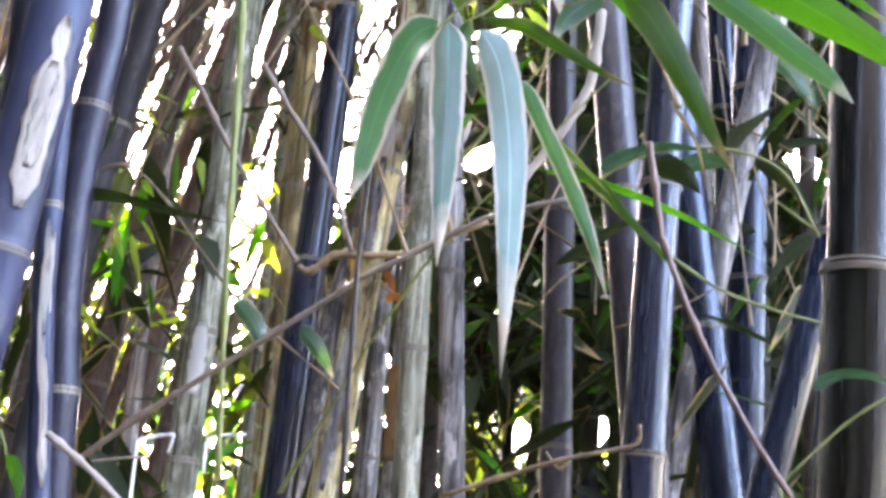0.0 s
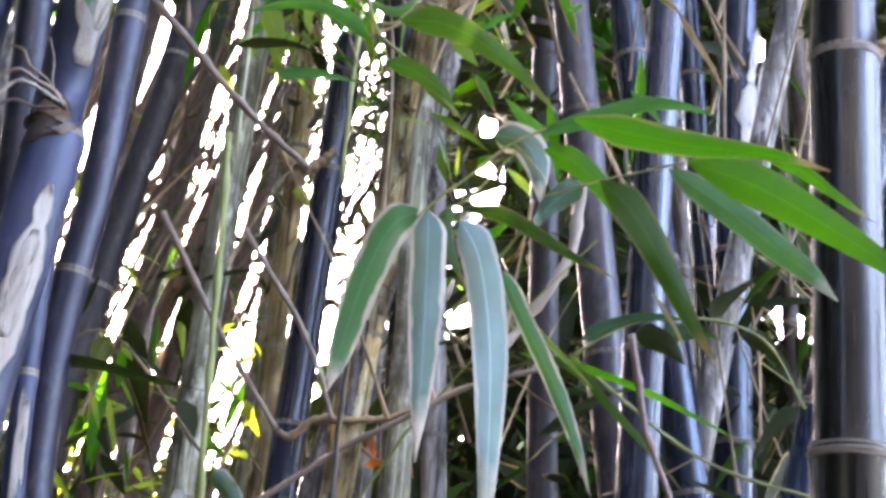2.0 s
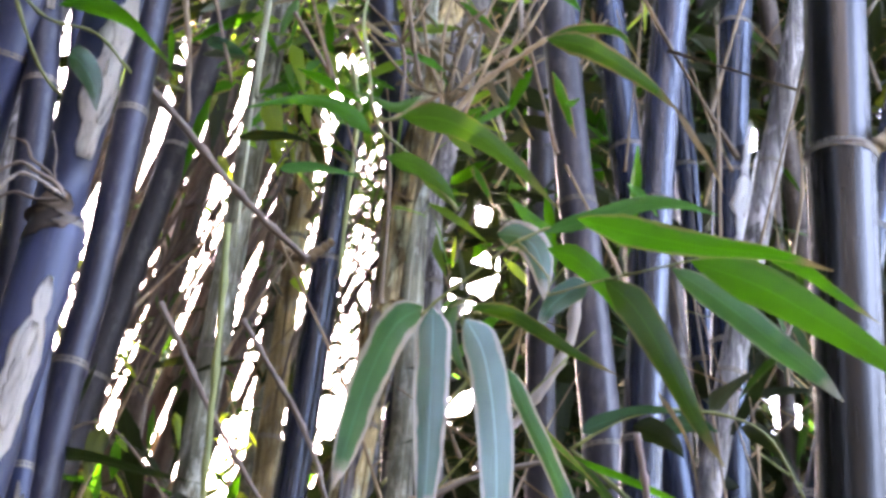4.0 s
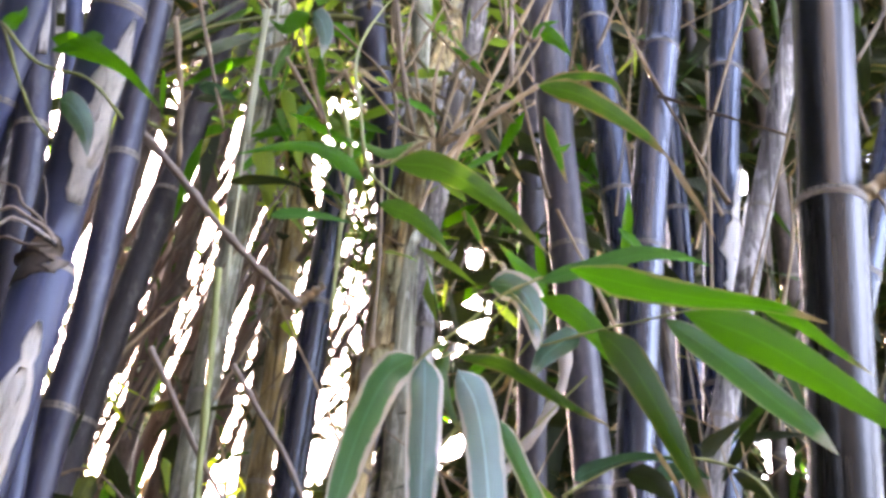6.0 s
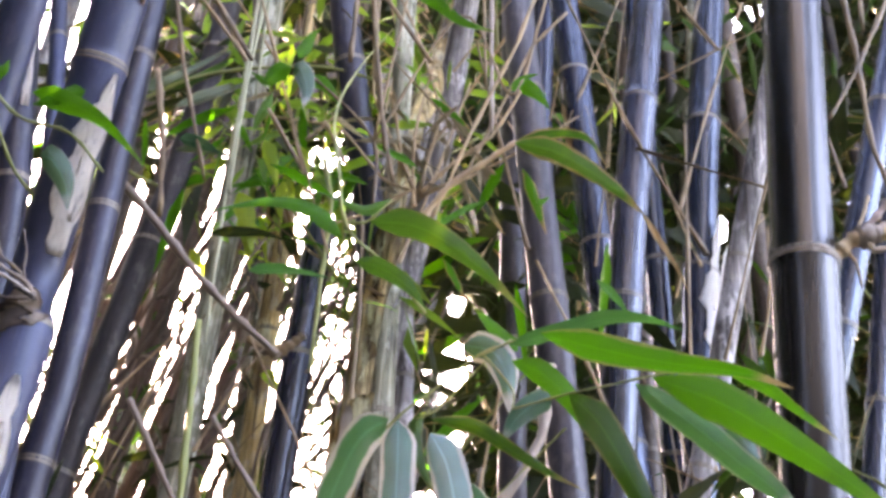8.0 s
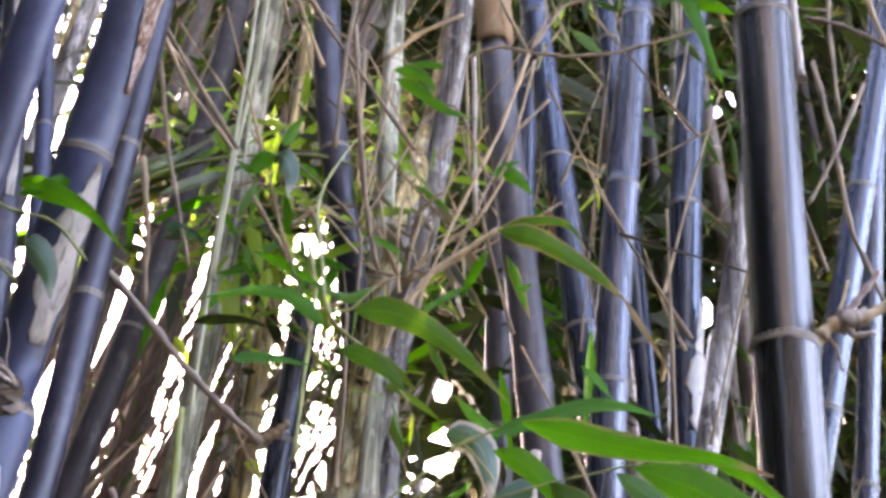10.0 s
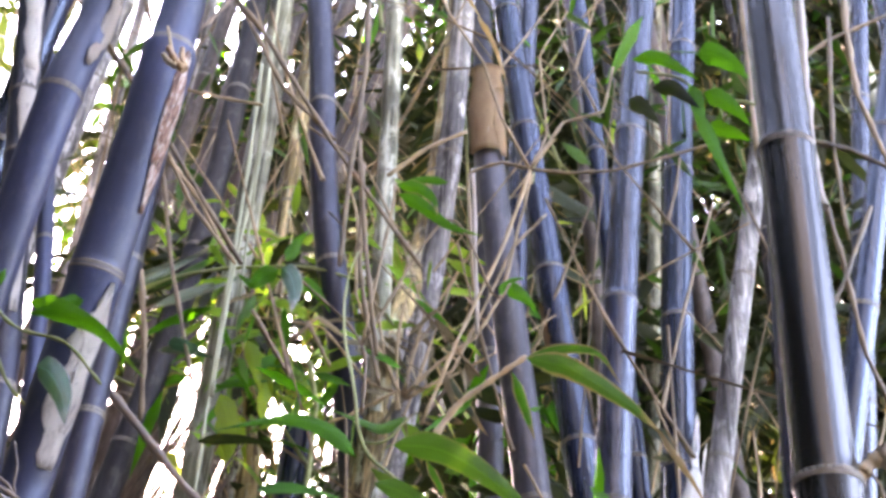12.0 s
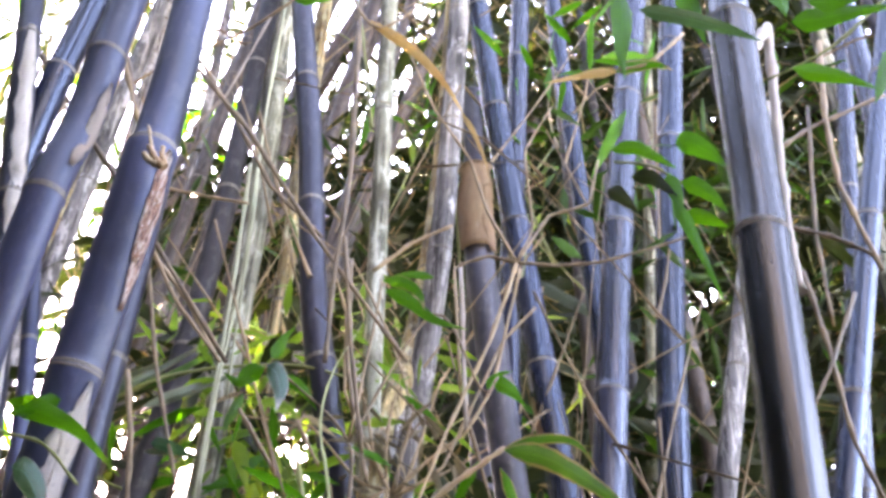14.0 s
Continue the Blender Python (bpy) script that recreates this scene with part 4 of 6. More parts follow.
leafy_branch("low twig with one green bamboo leaf", "bamboo branch", [
    ([(-0.473, 0.965, 1.660), (-0.467, 0.965, 1.648), (-0.465, 0.965, 1.641)], 0.0009, TWIG_GREEN),
], [
    ([(-0.465, 0.965, 1.641), (-0.457, 0.965, 1.631), (-0.451, 0.965, 1.618), (-0.449, 0.965, 1.601)], 0.0149, LEAF, 0, 0, 0.25),
], root=0)
leafy_branch("shaded bamboo branch with dark blue-green leaves", "bamboo branch", [
    ([(-0.032, 1.285, 1.992), (0.025, 1.285, 2.029), (0.095, 1.285, 2.040), (0.164, 1.285, 2.019), (0.204, 1.285, 1.948)], 0.0018, TWIG_GREEN),
], [
    ([(-0.021, 1.265, 2.004), (0.007, 1.265, 2.018), (0.042, 1.265, 2.030), (0.090, 1.265, 2.029)], 0.0210, LEAF_BLUE, 45, 0, 0.25),
    ([(0.112, 1.315, 2.052), (0.126, 1.315, 2.067), (0.144, 1.315, 2.084), (0.162, 1.315, 2.101)], 0.0218, LEAF_DARK, 20, 0, 0.25),
    ([(0.031, 1.265, 2.013), (0.054, 1.265, 2.007), (0.071, 1.265, 1.996), (0.083, 1.265, 1.981)], 0.0289, LEAF_DARK, 10, 0, 0.25),
    ([(0.062, 1.315, 2.026), (0.083, 1.315, 2.033), (0.103, 1.315, 2.034), (0.121, 1.315, 2.028)], 0.0241, LEAF_BLUE, 30, 0, 0.25),
    ([(0.144, 1.315, 2.035), (0.168, 1.315, 2.024), (0.186, 1.315, 2.006), (0.203, 1.315, 1.975)], 0.0214, LEAF_DARK, 10, 0, 0.25),
    ([(0.203, 1.315, 1.957), (0.186, 1.315, 1.944), (0.169, 1.315, 1.924), (0.152, 1.315, 1.893)], 0.0199, LEAF_DARK, 10, 0, 0.25),
    ([(0.157, 1.265, 2.131), (0.172, 1.265, 2.118), (0.183, 1.265, 2.100), (0.195, 1.265, 2.081)], 0.0164, LEAF_BLUE, 10, 0.2, 0.25),
    ([(-0.066, 1.365, 1.926), (-0.030, 1.365, 1.948), (0.005, 1.365, 1.975), (0.042, 1.365, 1.984)], 0.0187, LEAF_DARK, 30, 0, 0.25),
], tie=0)
leafy_branch("bamboo twig with a few sunlit yellow-green leaves", "bamboo branch", [
    ([(-0.668, 1.415, 2.002), (-0.580, 1.415, 2.035), (-0.433, 1.415, 1.881), (-0.302, 1.415, 1.783)], 0.0017, TWIG),
], [
    ([(-0.420, 1.365, 1.866), (-0.402, 1.365, 1.850), (-0.390, 1.365, 1.832), (-0.383, 1.365, 1.810)], 0.0264, LEAF_BLUE, 0, 0.4, 0.25),
    ([(-0.344, 1.365, 1.841), (-0.328, 1.365, 1.826), (-0.313, 1.365, 1.808), (-0.298, 1.365, 1.785)], 0.0223, LEAF_BLUE, 10, 0.2, 0.25),
    ([(-0.647, 1.365, 1.983), (-0.581, 1.365, 1.982), (-0.511, 1.365, 1.968), (-0.442, 1.365, 1.958)], 0.0221, LEAF_DARK, 35, 0, 0.25),
    ([(-0.587, 1.415, 2.035), (-0.594, 1.415, 2.013), (-0.597, 1.415, 1.988), (-0.597, 1.415, 1.963)], 0.0272, LEAF_DARK, 0, 0, 0.25),
    ([(-0.656, 1.565, 2.003), (-0.651, 1.565, 1.987), (-0.645, 1.565, 1.972), (-0.638, 1.565, 1.955)], 0.0104, LEAF_SUNLIT, 0, 0, 0.25),
    ([(-0.634, 1.565, 1.996), (-0.627, 1.565, 1.973), (-0.618, 1.565, 1.946), (-0.609, 1.565, 1.913)], 0.0111, LEAF_SUNLIT, 0, 0, 0.25),
    ([(-0.697, 1.565, 1.900), (-0.684, 1.565, 1.890), (-0.670, 1.565, 1.875), (-0.658, 1.565, 1.859)], 0.0132, LEAF_SUNLIT, 0, 0, 0.25),
    ([(-0.593, 1.665, 2.142), (-0.587, 1.665, 2.125), (-0.582, 1.665, 2.108), (-0.578, 1.665, 2.087)], 0.0144, LEAF_SUNLIT, 0, 0, 0.25),
    ([(-0.569, 1.965, 2.116), (-0.560, 1.965, 2.092), (-0.548, 1.965, 2.074), (-0.536, 1.965, 2.055)], 0.0220, LEAF_SUNLIT, 0, 0, 0.25),
    ([(-0.671, 1.665, 2.104), (-0.664, 1.665, 2.098), (-0.656, 1.665, 2.088), (-0.649, 1.665, 2.080)], 0.0144, LEAF_SUNLIT, 0, 0, 0.25),
    ([(-0.553, 1.765, 2.679), (-0.541, 1.765, 2.646), (-0.531, 1.765, 2.620), (-0.525, 1.765, 2.594)], 0.0192, LEAF_SUNLIT, 0, 0, 0.25),
    ([(-0.528, 1.765, 2.685), (-0.518, 1.765, 2.652), (-0.510, 1.765, 2.626), (-0.502, 1.765, 2.594)], 0.0156, LEAF_SUNLIT, 0, 0, 0.25),
    ([(-0.492, 1.765, 2.826), (-0.482, 1.765, 2.798), (-0.471, 1.765, 2.771), (-0.461, 1.765, 2.733)], 0.0282, LEAF_SUNLIT, 0, 0, 0.25),
    ([(-0.510, 1.765, 2.814), (-0.495, 1.765, 2.781), (-0.485, 1.765, 2.754), (-0.477, 1.765, 2.727)], 0.0206, LEAF_SUNLIT, 0, 0, 0.25),
    ([(-0.553, 1.765, 2.703), (-0.543, 1.765, 2.677), (-0.531, 1.765, 2.651), (-0.522, 1.765, 2.626)], 0.0236, LEAF_SUNLIT, 0, 0, 0.25),
    ([(-0.559, 1.765, 2.694), (-0.548, 1.765, 2.661), (-0.536, 1.765, 2.624), (-0.528, 1.765, 2.581)], 0.0277, LEAF_SUNLIT, 0, 0, 0.25),
    ([(-0.524, 1.865, 2.830), (-0.516, 1.865, 2.812), (-0.507, 1.865, 2.795), (-0.500, 1.865, 2.771)], 0.0259, LEAF_SUNLIT, 0, 0, 0.25),
    ([(-0.510, 1.865, 2.442), (-0.495, 1.865, 2.438), (-0.484, 1.865, 2.423), (-0.477, 1.865, 2.403)], 0.0202, LEAF_SUNLIT, 0, 0, 0.25),
    ([(-0.632, 1.765, 2.617), (-0.622, 1.765, 2.602), (-0.610, 1.765, 2.586), (-0.602, 1.765, 2.565)], 0.0164, LEAF_SUNLIT, 0, 0, 0.25),
    ([(-0.524, 1.620, 2.637), (-0.509, 1.620, 2.605), (-0.497, 1.620, 2.572), (-0.487, 1.620, 2.535)], 0.0345, LEAF_SUNLIT, 0, 0, 0.2),
    ([(-0.497, 1.620, 2.737), (-0.483, 1.620, 2.706), (-0.473, 1.620, 2.676), (-0.463, 1.620, 2.641)], 0.0265, LEAF_SUNLIT, 10, 0, 0.2),
    ([(-0.447, 1.630, 2.735), (-0.433, 1.630, 2.707), (-0.425, 1.630, 2.680), (-0.419, 1.630, 2.653)], 0.0230, LEAF_SUNLIT, 0, 0, 0.2),
    ([(-0.461, 1.640, 2.673), (-0.462, 1.640, 2.643), (-0.460, 1.640, 2.618), (-0.452, 1.640, 2.594)], 0.0210, LEAF_SUNLIT, 15, 0, 0.2),
])
leafy_branch("branching twig with small green bamboo leaves", "bamboo branch", [
    ([(-0.278, 1.445, 2.502), (-0.288, 1.445, 2.613), (-0.363, 1.445, 2.702), (-0.419, 1.445, 2.749)], 0.0023, TWIG),
    ([(-0.288, 1.445, 2.613), (-0.266, 1.445, 2.841), (-0.262, 1.445, 2.909)], 0.0020, TWIG),
    ([(-0.288, 1.445, 2.613), (-0.180, 1.445, 2.841), (-0.107, 1.445, 2.703), (-0.083, 1.445, 2.724)], 0.0020, TWIG),
], [
    ([(-0.408, 1.425, 2.744), (-0.400, 1.425, 2.765), (-0.393, 1.425, 2.784), (-0.381, 1.425, 2.801)], 0.0201, LEAF, 10, 0, 0.25),
    ([(-0.413, 1.425, 2.731), (-0.399, 1.425, 2.718), (-0.389, 1.425, 2.688), (-0.390, 1.425, 2.652)], 0.0277, LEAF_BLUE, 0, 0.2, 0.25),
    ([(-0.422, 1.445, 2.744), (-0.442, 1.445, 2.733), (-0.457, 1.445, 2.718), (-0.480, 1.445, 2.733)], 0.0283, LEAF, 10, 0, 0.25),
    ([(-0.399, 1.445, 2.723), (-0.372, 1.445, 2.713), (-0.353, 1.445, 2.692), (-0.338, 1.445, 2.667)], 0.0197, LEAF, 10, 0, 0.25),
    ([(-0.259, 1.425, 2.892), (-0.224, 1.425, 2.886), (-0.201, 1.425, 2.863), (-0.193, 1.425, 2.833)], 0.0205, LEAF, 10, 0.3, 0.25),
    ([(-0.255, 1.435, 2.883), (-0.219, 1.435, 2.860), (-0.178, 1.435, 2.822), (-0.126, 1.435, 2.802)], 0.0219, LEAF, 10, 0.1, 0.25),
    ([(-0.181, 1.425, 2.897), (-0.207, 1.425, 2.903), (-0.233, 1.425, 2.901), (-0.259, 1.425, 2.892)], 0.0138, LEAF, 10, 0.1, 0.25),
    ([(-0.535, 1.365, 2.557), (-0.515, 1.365, 2.553), (-0.494, 1.365, 2.544), (-0.476, 1.365, 2.535)], 0.0182, LEAF_BLUE, 30, 0, 0.25),
    ([(-0.471, 1.365, 2.409), (-0.435, 1.365, 2.413), (-0.398, 1.365, 2.411), (-0.360, 1.365, 2.398)], 0.0159, LEAF_DARK, 30, 0, 0.25),
    ([(-0.092, 1.465, 2.733), (-0.075, 1.465, 2.723), (-0.059, 1.465, 2.708), (-0.044, 1.465, 2.686)], 0.0230, LEAF, 10, 0, 0.25),
    ([(-0.100, 1.465, 2.718), (-0.092, 1.465, 2.733), (-0.080, 1.465, 2.744), (-0.063, 1.465, 2.749)], 0.0133, LEAF, 10, 0, 0.25),
])
leafy_branch("knot of dry curling twigs and rootlets at a culm node", "twig", [
    ([(-0.554, 1.110, 2.177), (-0.566, 1.110, 2.194), (-0.591, 1.110, 2.209), (-0.612, 1.110, 2.220), (-0.634, 1.110, 2.208)], 0.0022, TWIG_GREY),
    ([(-0.552, 1.100, 2.174), (-0.576, 1.100, 2.191), (-0.604, 1.100, 2.201), (-0.624, 1.100, 2.180)], 0.0019, TWIG_PALE),
    ([(-0.565, 1.120, 2.187), (-0.582, 1.120, 2.213), (-0.605, 1.120, 2.230), (-0.616, 1.120, 2.249), (-0.637, 1.120, 2.257)], 0.0018, TWIG_GREY),
    ([(-0.565, 1.120, 2.185), (-0.577, 1.120, 2.213), (-0.580, 1.120, 2.237), (-0.590, 1.120, 2.265)], 0.0014, TWIG_DULL),
    ([(-0.552, 1.100, 2.171), (-0.578, 1.100, 2.171), (-0.604, 1.100, 2.179), (-0.622, 1.100, 2.170)], 0.0018, TWIG_DULL),
    ([(-0.548, 1.100, 2.171), (-0.561, 1.100, 2.179), (-0.574, 1.100, 2.185)], 0.0024, TWIG_BLACK),
    ([(-0.557, 1.120, 2.180), (-0.567, 1.120, 2.197), (-0.579, 1.120, 2.206)], 0.0022, TWIG_DULL),
], [])
leafy_branch("thick grey-brown bare branch running aslant", "twig", [
    ([(-0.708, 1.515, 2.629), (-0.608, 1.515, 2.524), (-0.527, 1.515, 2.433), (-0.461, 1.515, 2.368), (-0.395, 1.515, 2.312)], 0.0058, TWIG_GREY),
    ([(-0.662, 1.515, 2.574), (-0.687, 1.515, 2.613), (-0.742, 1.515, 2.663), (-0.791, 1.515, 2.758)], 0.0025, TWIG_GREY),
], [
])
leafy_branch("knotty branch stub at a culm node", "twig", [
    ([(-0.465, 1.785, 2.443), (-0.489, 1.785, 2.450), (-0.519, 1.785, 2.469)], 0.0080, TWIG),
    ([(-0.465, 1.785, 2.443), (-0.445, 1.785, 2.461), (-0.428, 1.785, 2.477)], 0.0071, TWIG),
    ([(-0.380, 1.785, 2.047), (-0.413, 1.785, 2.040), (-0.443, 1.785, 2.013), (-0.461, 1.785, 2.021)], 0.0057, TWIG),
    ([(-0.388, 1.785, 2.042), (-0.346, 1.785, 2.044), (-0.297, 1.785, 2.051), (-0.186, 1.785, 2.104)], 0.0049, TWIG),
], [
])
leafy_branch("bare brown twig with a cut top", "twig", [
    ([(0.014, 0.615, 1.786), (0.018, 0.615, 1.763), (0.022, 0.615, 1.737), (0.035, 0.615, 1.703), (0.049, 0.615, 1.673), (0.067, 0.615, 1.642), (0.088, 0.615, 1.610)], 0.0017, TWIG_RED),
], [
], root=-1)
leafy_branch("long thin brown twig lying aslant", "twig", [
    ([(-0.618, 1.365, 1.641), (-0.515, 1.365, 1.728), (-0.391, 1.365, 1.818), (-0.279, 1.365, 1.901), (-0.206, 1.365, 1.942), (-0.145, 1.365, 1.978), (-0.058, 1.365, 2.004)], 0.0037, TWIG_GREY),
], [
])
leafy_branch("thin bare brown side twig", "twig", [
    ([(-0.455, 1.465, 2.201), (-0.415, 1.465, 2.143), (-0.372, 1.465, 2.084), (-0.337, 1.465, 2.019), (-0.315, 1.465, 1.959)], 0.0036, TWIG_GREY),
], [
])
leafy_branch("thin bare brown side twig", "twig", [
    ([(-0.586, 1.515, 2.242), (-0.544, 1.515, 2.175), (-0.506, 1.515, 2.113), (-0.459, 1.515, 2.045), (-0.394, 1.515, 1.957)], 0.0041, TWIG_GREY),
], [
])
leafy_branch("curling dry tan side twig", "twig", [
    ([(-0.145, 1.165, 1.651), (-0.086, 1.165, 1.674), (-0.031, 1.165, 1.693), (0.019, 1.165, 1.706), (0.029, 1.165, 1.715), (0.028, 1.165, 1.727)], 0.0023, TWIG),
    ([(-0.031, 1.165, 1.693), (-0.041, 1.165, 1.683), (-0.054, 1.165, 1.697)], 0.0013, TWIG),
], [
], tie=0)
leafy_branch("pale broken bleached twig end", "twig", [
    ([(-0.523, 1.165, 1.682), (-0.482, 1.165, 1.655), (-0.426, 1.165, 1.612)], 0.0037, TWIG_PALE),
], [
])
leafy_branch("pale slanting dead branch", "twig", [
    ([(-0.033, 1.565, 2.335), (-0.043, 1.565, 2.229), (-0.072, 1.565, 2.168), (-0.113, 1.565, 2.108), (-0.153, 1.565, 2.053)], 0.0068, TWIG_PALE),
], [
])
leafy_branch("pale bleached broken sticks caught between the stems", "twig", [
    ([(-0.597, 1.600, 1.731), (-0.575, 1.600, 1.738), (-0.550, 1.600, 1.742)], 0.0020, WHITE_SHEATH),
    ([(-0.550, 1.600, 1.743), (-0.551, 1.600, 1.731), (-0.555, 1.600, 1.718)], 0.0017, WHITE_SHEATH),
    ([(-0.505, 1.600, 1.696), (-0.506, 1.600, 1.725), (-0.505, 1.600, 1.739), (-0.484, 1.600, 1.745), (-0.456, 1.600, 1.748)], 0.0021, WHITE_SHEATH),
    ([(-0.653, 1.600, 1.700), (-0.617, 1.600, 1.707), (-0.580, 1.600, 1.711)], 0.0018, TWIG_PALE),
], [], root=0)
leafy_branch("black upright dead stem", "twig", [
    ([(-0.256, 1.265, 1.641), (-0.260, 1.265, 1.753), (-0.264, 1.265, 1.889), (-0.262, 1.265, 1.975), (-0.261, 1.265, 2.059)], 0.0028, TWIG_BLACK),
], [
], root=0)
leafy_branch("thin green upright young shoot", "twig", [
    ([(-0.480, 1.415, 2.311), (-0.469, 1.415, 2.187), (-0.459, 1.415, 2.040), (-0.449, 1.415, 1.900), (-0.429, 1.415, 1.672)], 0.0046, TWIG_GREEN),
], [
])
leafy_branch("fan of dry tan side branches at a node", "twig", [
    ([(-0.255, 1.665, 2.673), (-0.305, 1.665, 2.776), (-0.341, 1.665, 2.864), (-0.354, 1.665, 3.032), (-0.391, 1.665, 3.148)], 0.0029, TWIG),
    ([(-0.250, 1.665, 2.668), (-0.202, 1.665, 2.726), (-0.142, 1.665, 2.780), (-0.100, 1.665, 2.870), (-0.054, 1.665, 3.128)], 0.0033, TWIG),
    ([(-0.246, 1.665, 2.663), (-0.175, 1.665, 2.716), (-0.084, 1.665, 2.964), (-0.028, 1.665, 3.039)], 0.0029, TWIG),
    ([(-0.255, 1.665, 2.673), (-0.305, 1.665, 2.691), (-0.389, 1.665, 2.795), (-0.503, 1.665, 2.814)], 0.0023, TWIG),
    ([(-0.260, 1.665, 2.677), (-0.334, 1.665, 2.630), (-0.384, 1.665, 2.609)], 0.0023, TWIG),
    ([(-0.251, 1.665, 2.673), (-0.226, 1.665, 2.822), (-0.276, 1.665, 2.984), (-0.351, 1.665, 3.149), (-0.464, 1.665, 3.244)], 0.0023, TWIG),
    ([(-0.255, 1.665, 2.668), (-0.283, 1.665, 2.734), (-0.300, 1.665, 2.820), (-0.313, 1.665, 2.865)], 0.0026, TWIG),
    ([(-0.246, 1.665, 2.673), (-0.240, 1.665, 2.756), (-0.207, 1.665, 2.811), (-0.187, 1.665, 2.768)], 0.0023, TWIG),
], [
])
leafy_branch("forked dry branches at a node", "twig", [
    ([(-0.057, 1.465, 2.962), (-0.104, 1.465, 3.073), (-0.137, 1.465, 3.202), (-0.201, 1.465, 3.328), (-0.251, 1.465, 3.480)], 0.0026, TWIG),
    ([(-0.057, 1.465, 2.962), (0.004, 1.465, 2.954), (0.074, 1.465, 2.961), (0.162, 1.465, 2.992), (0.224, 1.465, 3.017)], 0.0026, TWIG),
    ([(-0.057, 1.465, 2.962), (-0.005, 1.465, 3.062), (0.059, 1.465, 3.088), (0.079, 1.465, 3.191)], 0.0026, TWIG),
    ([(-0.057, 1.465, 2.962), (-0.101, 1.465, 2.976), (-0.153, 1.465, 2.951), (-0.138, 1.465, 2.724)], 0.0026, TWIG),
    ([(-0.057, 1.465, 2.962), (-0.031, 1.465, 3.037), (-0.043, 1.465, 3.217), (0.005, 1.465, 3.330)], 0.0019, TWIG),
    ([(-0.057, 1.465, 2.959), (-0.096, 1.465, 2.808), (-0.154, 1.465, 2.646), (-0.199, 1.465, 2.500)], 0.0029, TWIG),
], [
])
leafy_branch("broken branch stub with a tan cut end", "twig", [
    ([(0.199, 0.885, 2.113), (0.209, 0.885, 2.125), (0.224, 0.885, 2.138), (0.236, 0.885, 2.135), (0.269, 0.885, 2.157)], 0.0055, TWIG_TAN),
    ([(0.219, 0.885, 2.133), (0.230, 0.885, 2.136), (0.244, 0.885, 2.141)], 0.0076, TWIG_PALE),
    ([(0.224, 0.885, 2.138), (0.239, 0.885, 2.157), (0.259, 0.885, 2.184)], 0.0029, TWIG_RED),
    ([(0.222, 0.885, 2.138), (0.231, 0.885, 2.122), (0.248, 0.885, 2.125)], 0.0027, TWIG_PALE),
    ([(0.214, 0.885, 2.130), (0.225, 0.885, 2.151), (0.232, 0.885, 2.173)], 0.0013, TWIG_TAN),
    ([(0.209, 0.885, 2.125), (0.217, 0.885, 2.109), (0.219, 0.885, 2.089)], 0.0013, TWIG),
    ([(0.200, 0.885, 2.117), (0.197, 0.885, 2.129)], 0.0031, TWIG_BLACK),
], [
])
leafy_branch("thin crossing twigs at the clump's edge", "twig", [
    ([(0.401, 1.215, 3.176), (0.383, 1.215, 3.005), (0.380, 1.215, 2.873), (0.407, 1.215, 2.715)], 0.0042, TWIG),
    ([(0.307, 1.215, 2.790), (0.359, 1.215, 2.771), (0.410, 1.215, 2.734)], 0.0033, TWIG),
    ([(0.309, 1.215, 2.713), (0.321, 1.215, 2.589), (0.328, 1.215, 2.453), (0.359, 1.215, 2.332)], 0.0032, TWIG),
    ([(0.305, 1.215, 2.936), (0.357, 1.215, 2.982), (0.475, 1.215, 3.052)], 0.0031, TWIG),
    ([(0.362, 1.215, 3.028), (0.336, 1.215, 2.791), (0.332, 1.215, 2.623)], 0.0028, TWIG),
    ([(0.247, 1.215, 3.150), (0.242, 1.215, 3.003), (0.236, 1.215, 2.759)], 0.0038, TWIG),
    ([(0.367, 1.215, 2.677), (0.316, 1.215, 2.555), (0.282, 1.215, 2.490)], 0.0025, TWIG),
], [
])
leafy_branch("thin crossing twigs over the leaning culms", "twig", [
    ([(-0.933, 1.365, 3.441), (-0.814, 1.365, 3.250), (-0.685, 1.365, 3.055), (-0.456, 1.365, 2.692)], 0.0041, TWIG),
    ([(-0.816, 1.365, 3.258), (-0.844, 1.365, 3.138), (-0.847, 1.365, 3.046)], 0.0029, TWIG),
    ([(-0.766, 1.365, 3.535), (-0.742, 1.365, 3.369), (-0.680, 1.365, 3.189)], 0.0042, TWIG),
    ([(-0.618, 1.365, 3.350), (-0.493, 1.365, 3.171), (-0.355, 1.365, 2.926), (-0.205, 1.365, 2.690)], 0.0039, TWIG),
    ([(-0.618, 1.365, 3.041), (-0.551, 1.365, 3.021), (-0.468, 1.365, 3.000)], 0.0027, TWIG),
    ([(-0.607, 1.365, 2.896), (-0.555, 1.365, 2.693), (-0.490, 1.365, 2.492)], 0.0030, TWIG),
    ([(-0.338, 1.365, 3.552), (-0.316, 1.365, 3.073), (-0.320, 1.365, 2.836), (-0.318, 1.365, 2.691)], 0.0041, TWIG),
    ([(-0.264, 1.365, 2.857), (-0.209, 1.365, 2.913), (-0.152, 1.365, 2.947)], 0.0029, TWIG),
    ([(-0.312, 1.365, 2.926), (-0.286, 1.365, 2.730), (-0.255, 1.365, 2.543)], 0.0034, TWIG),
], [
])
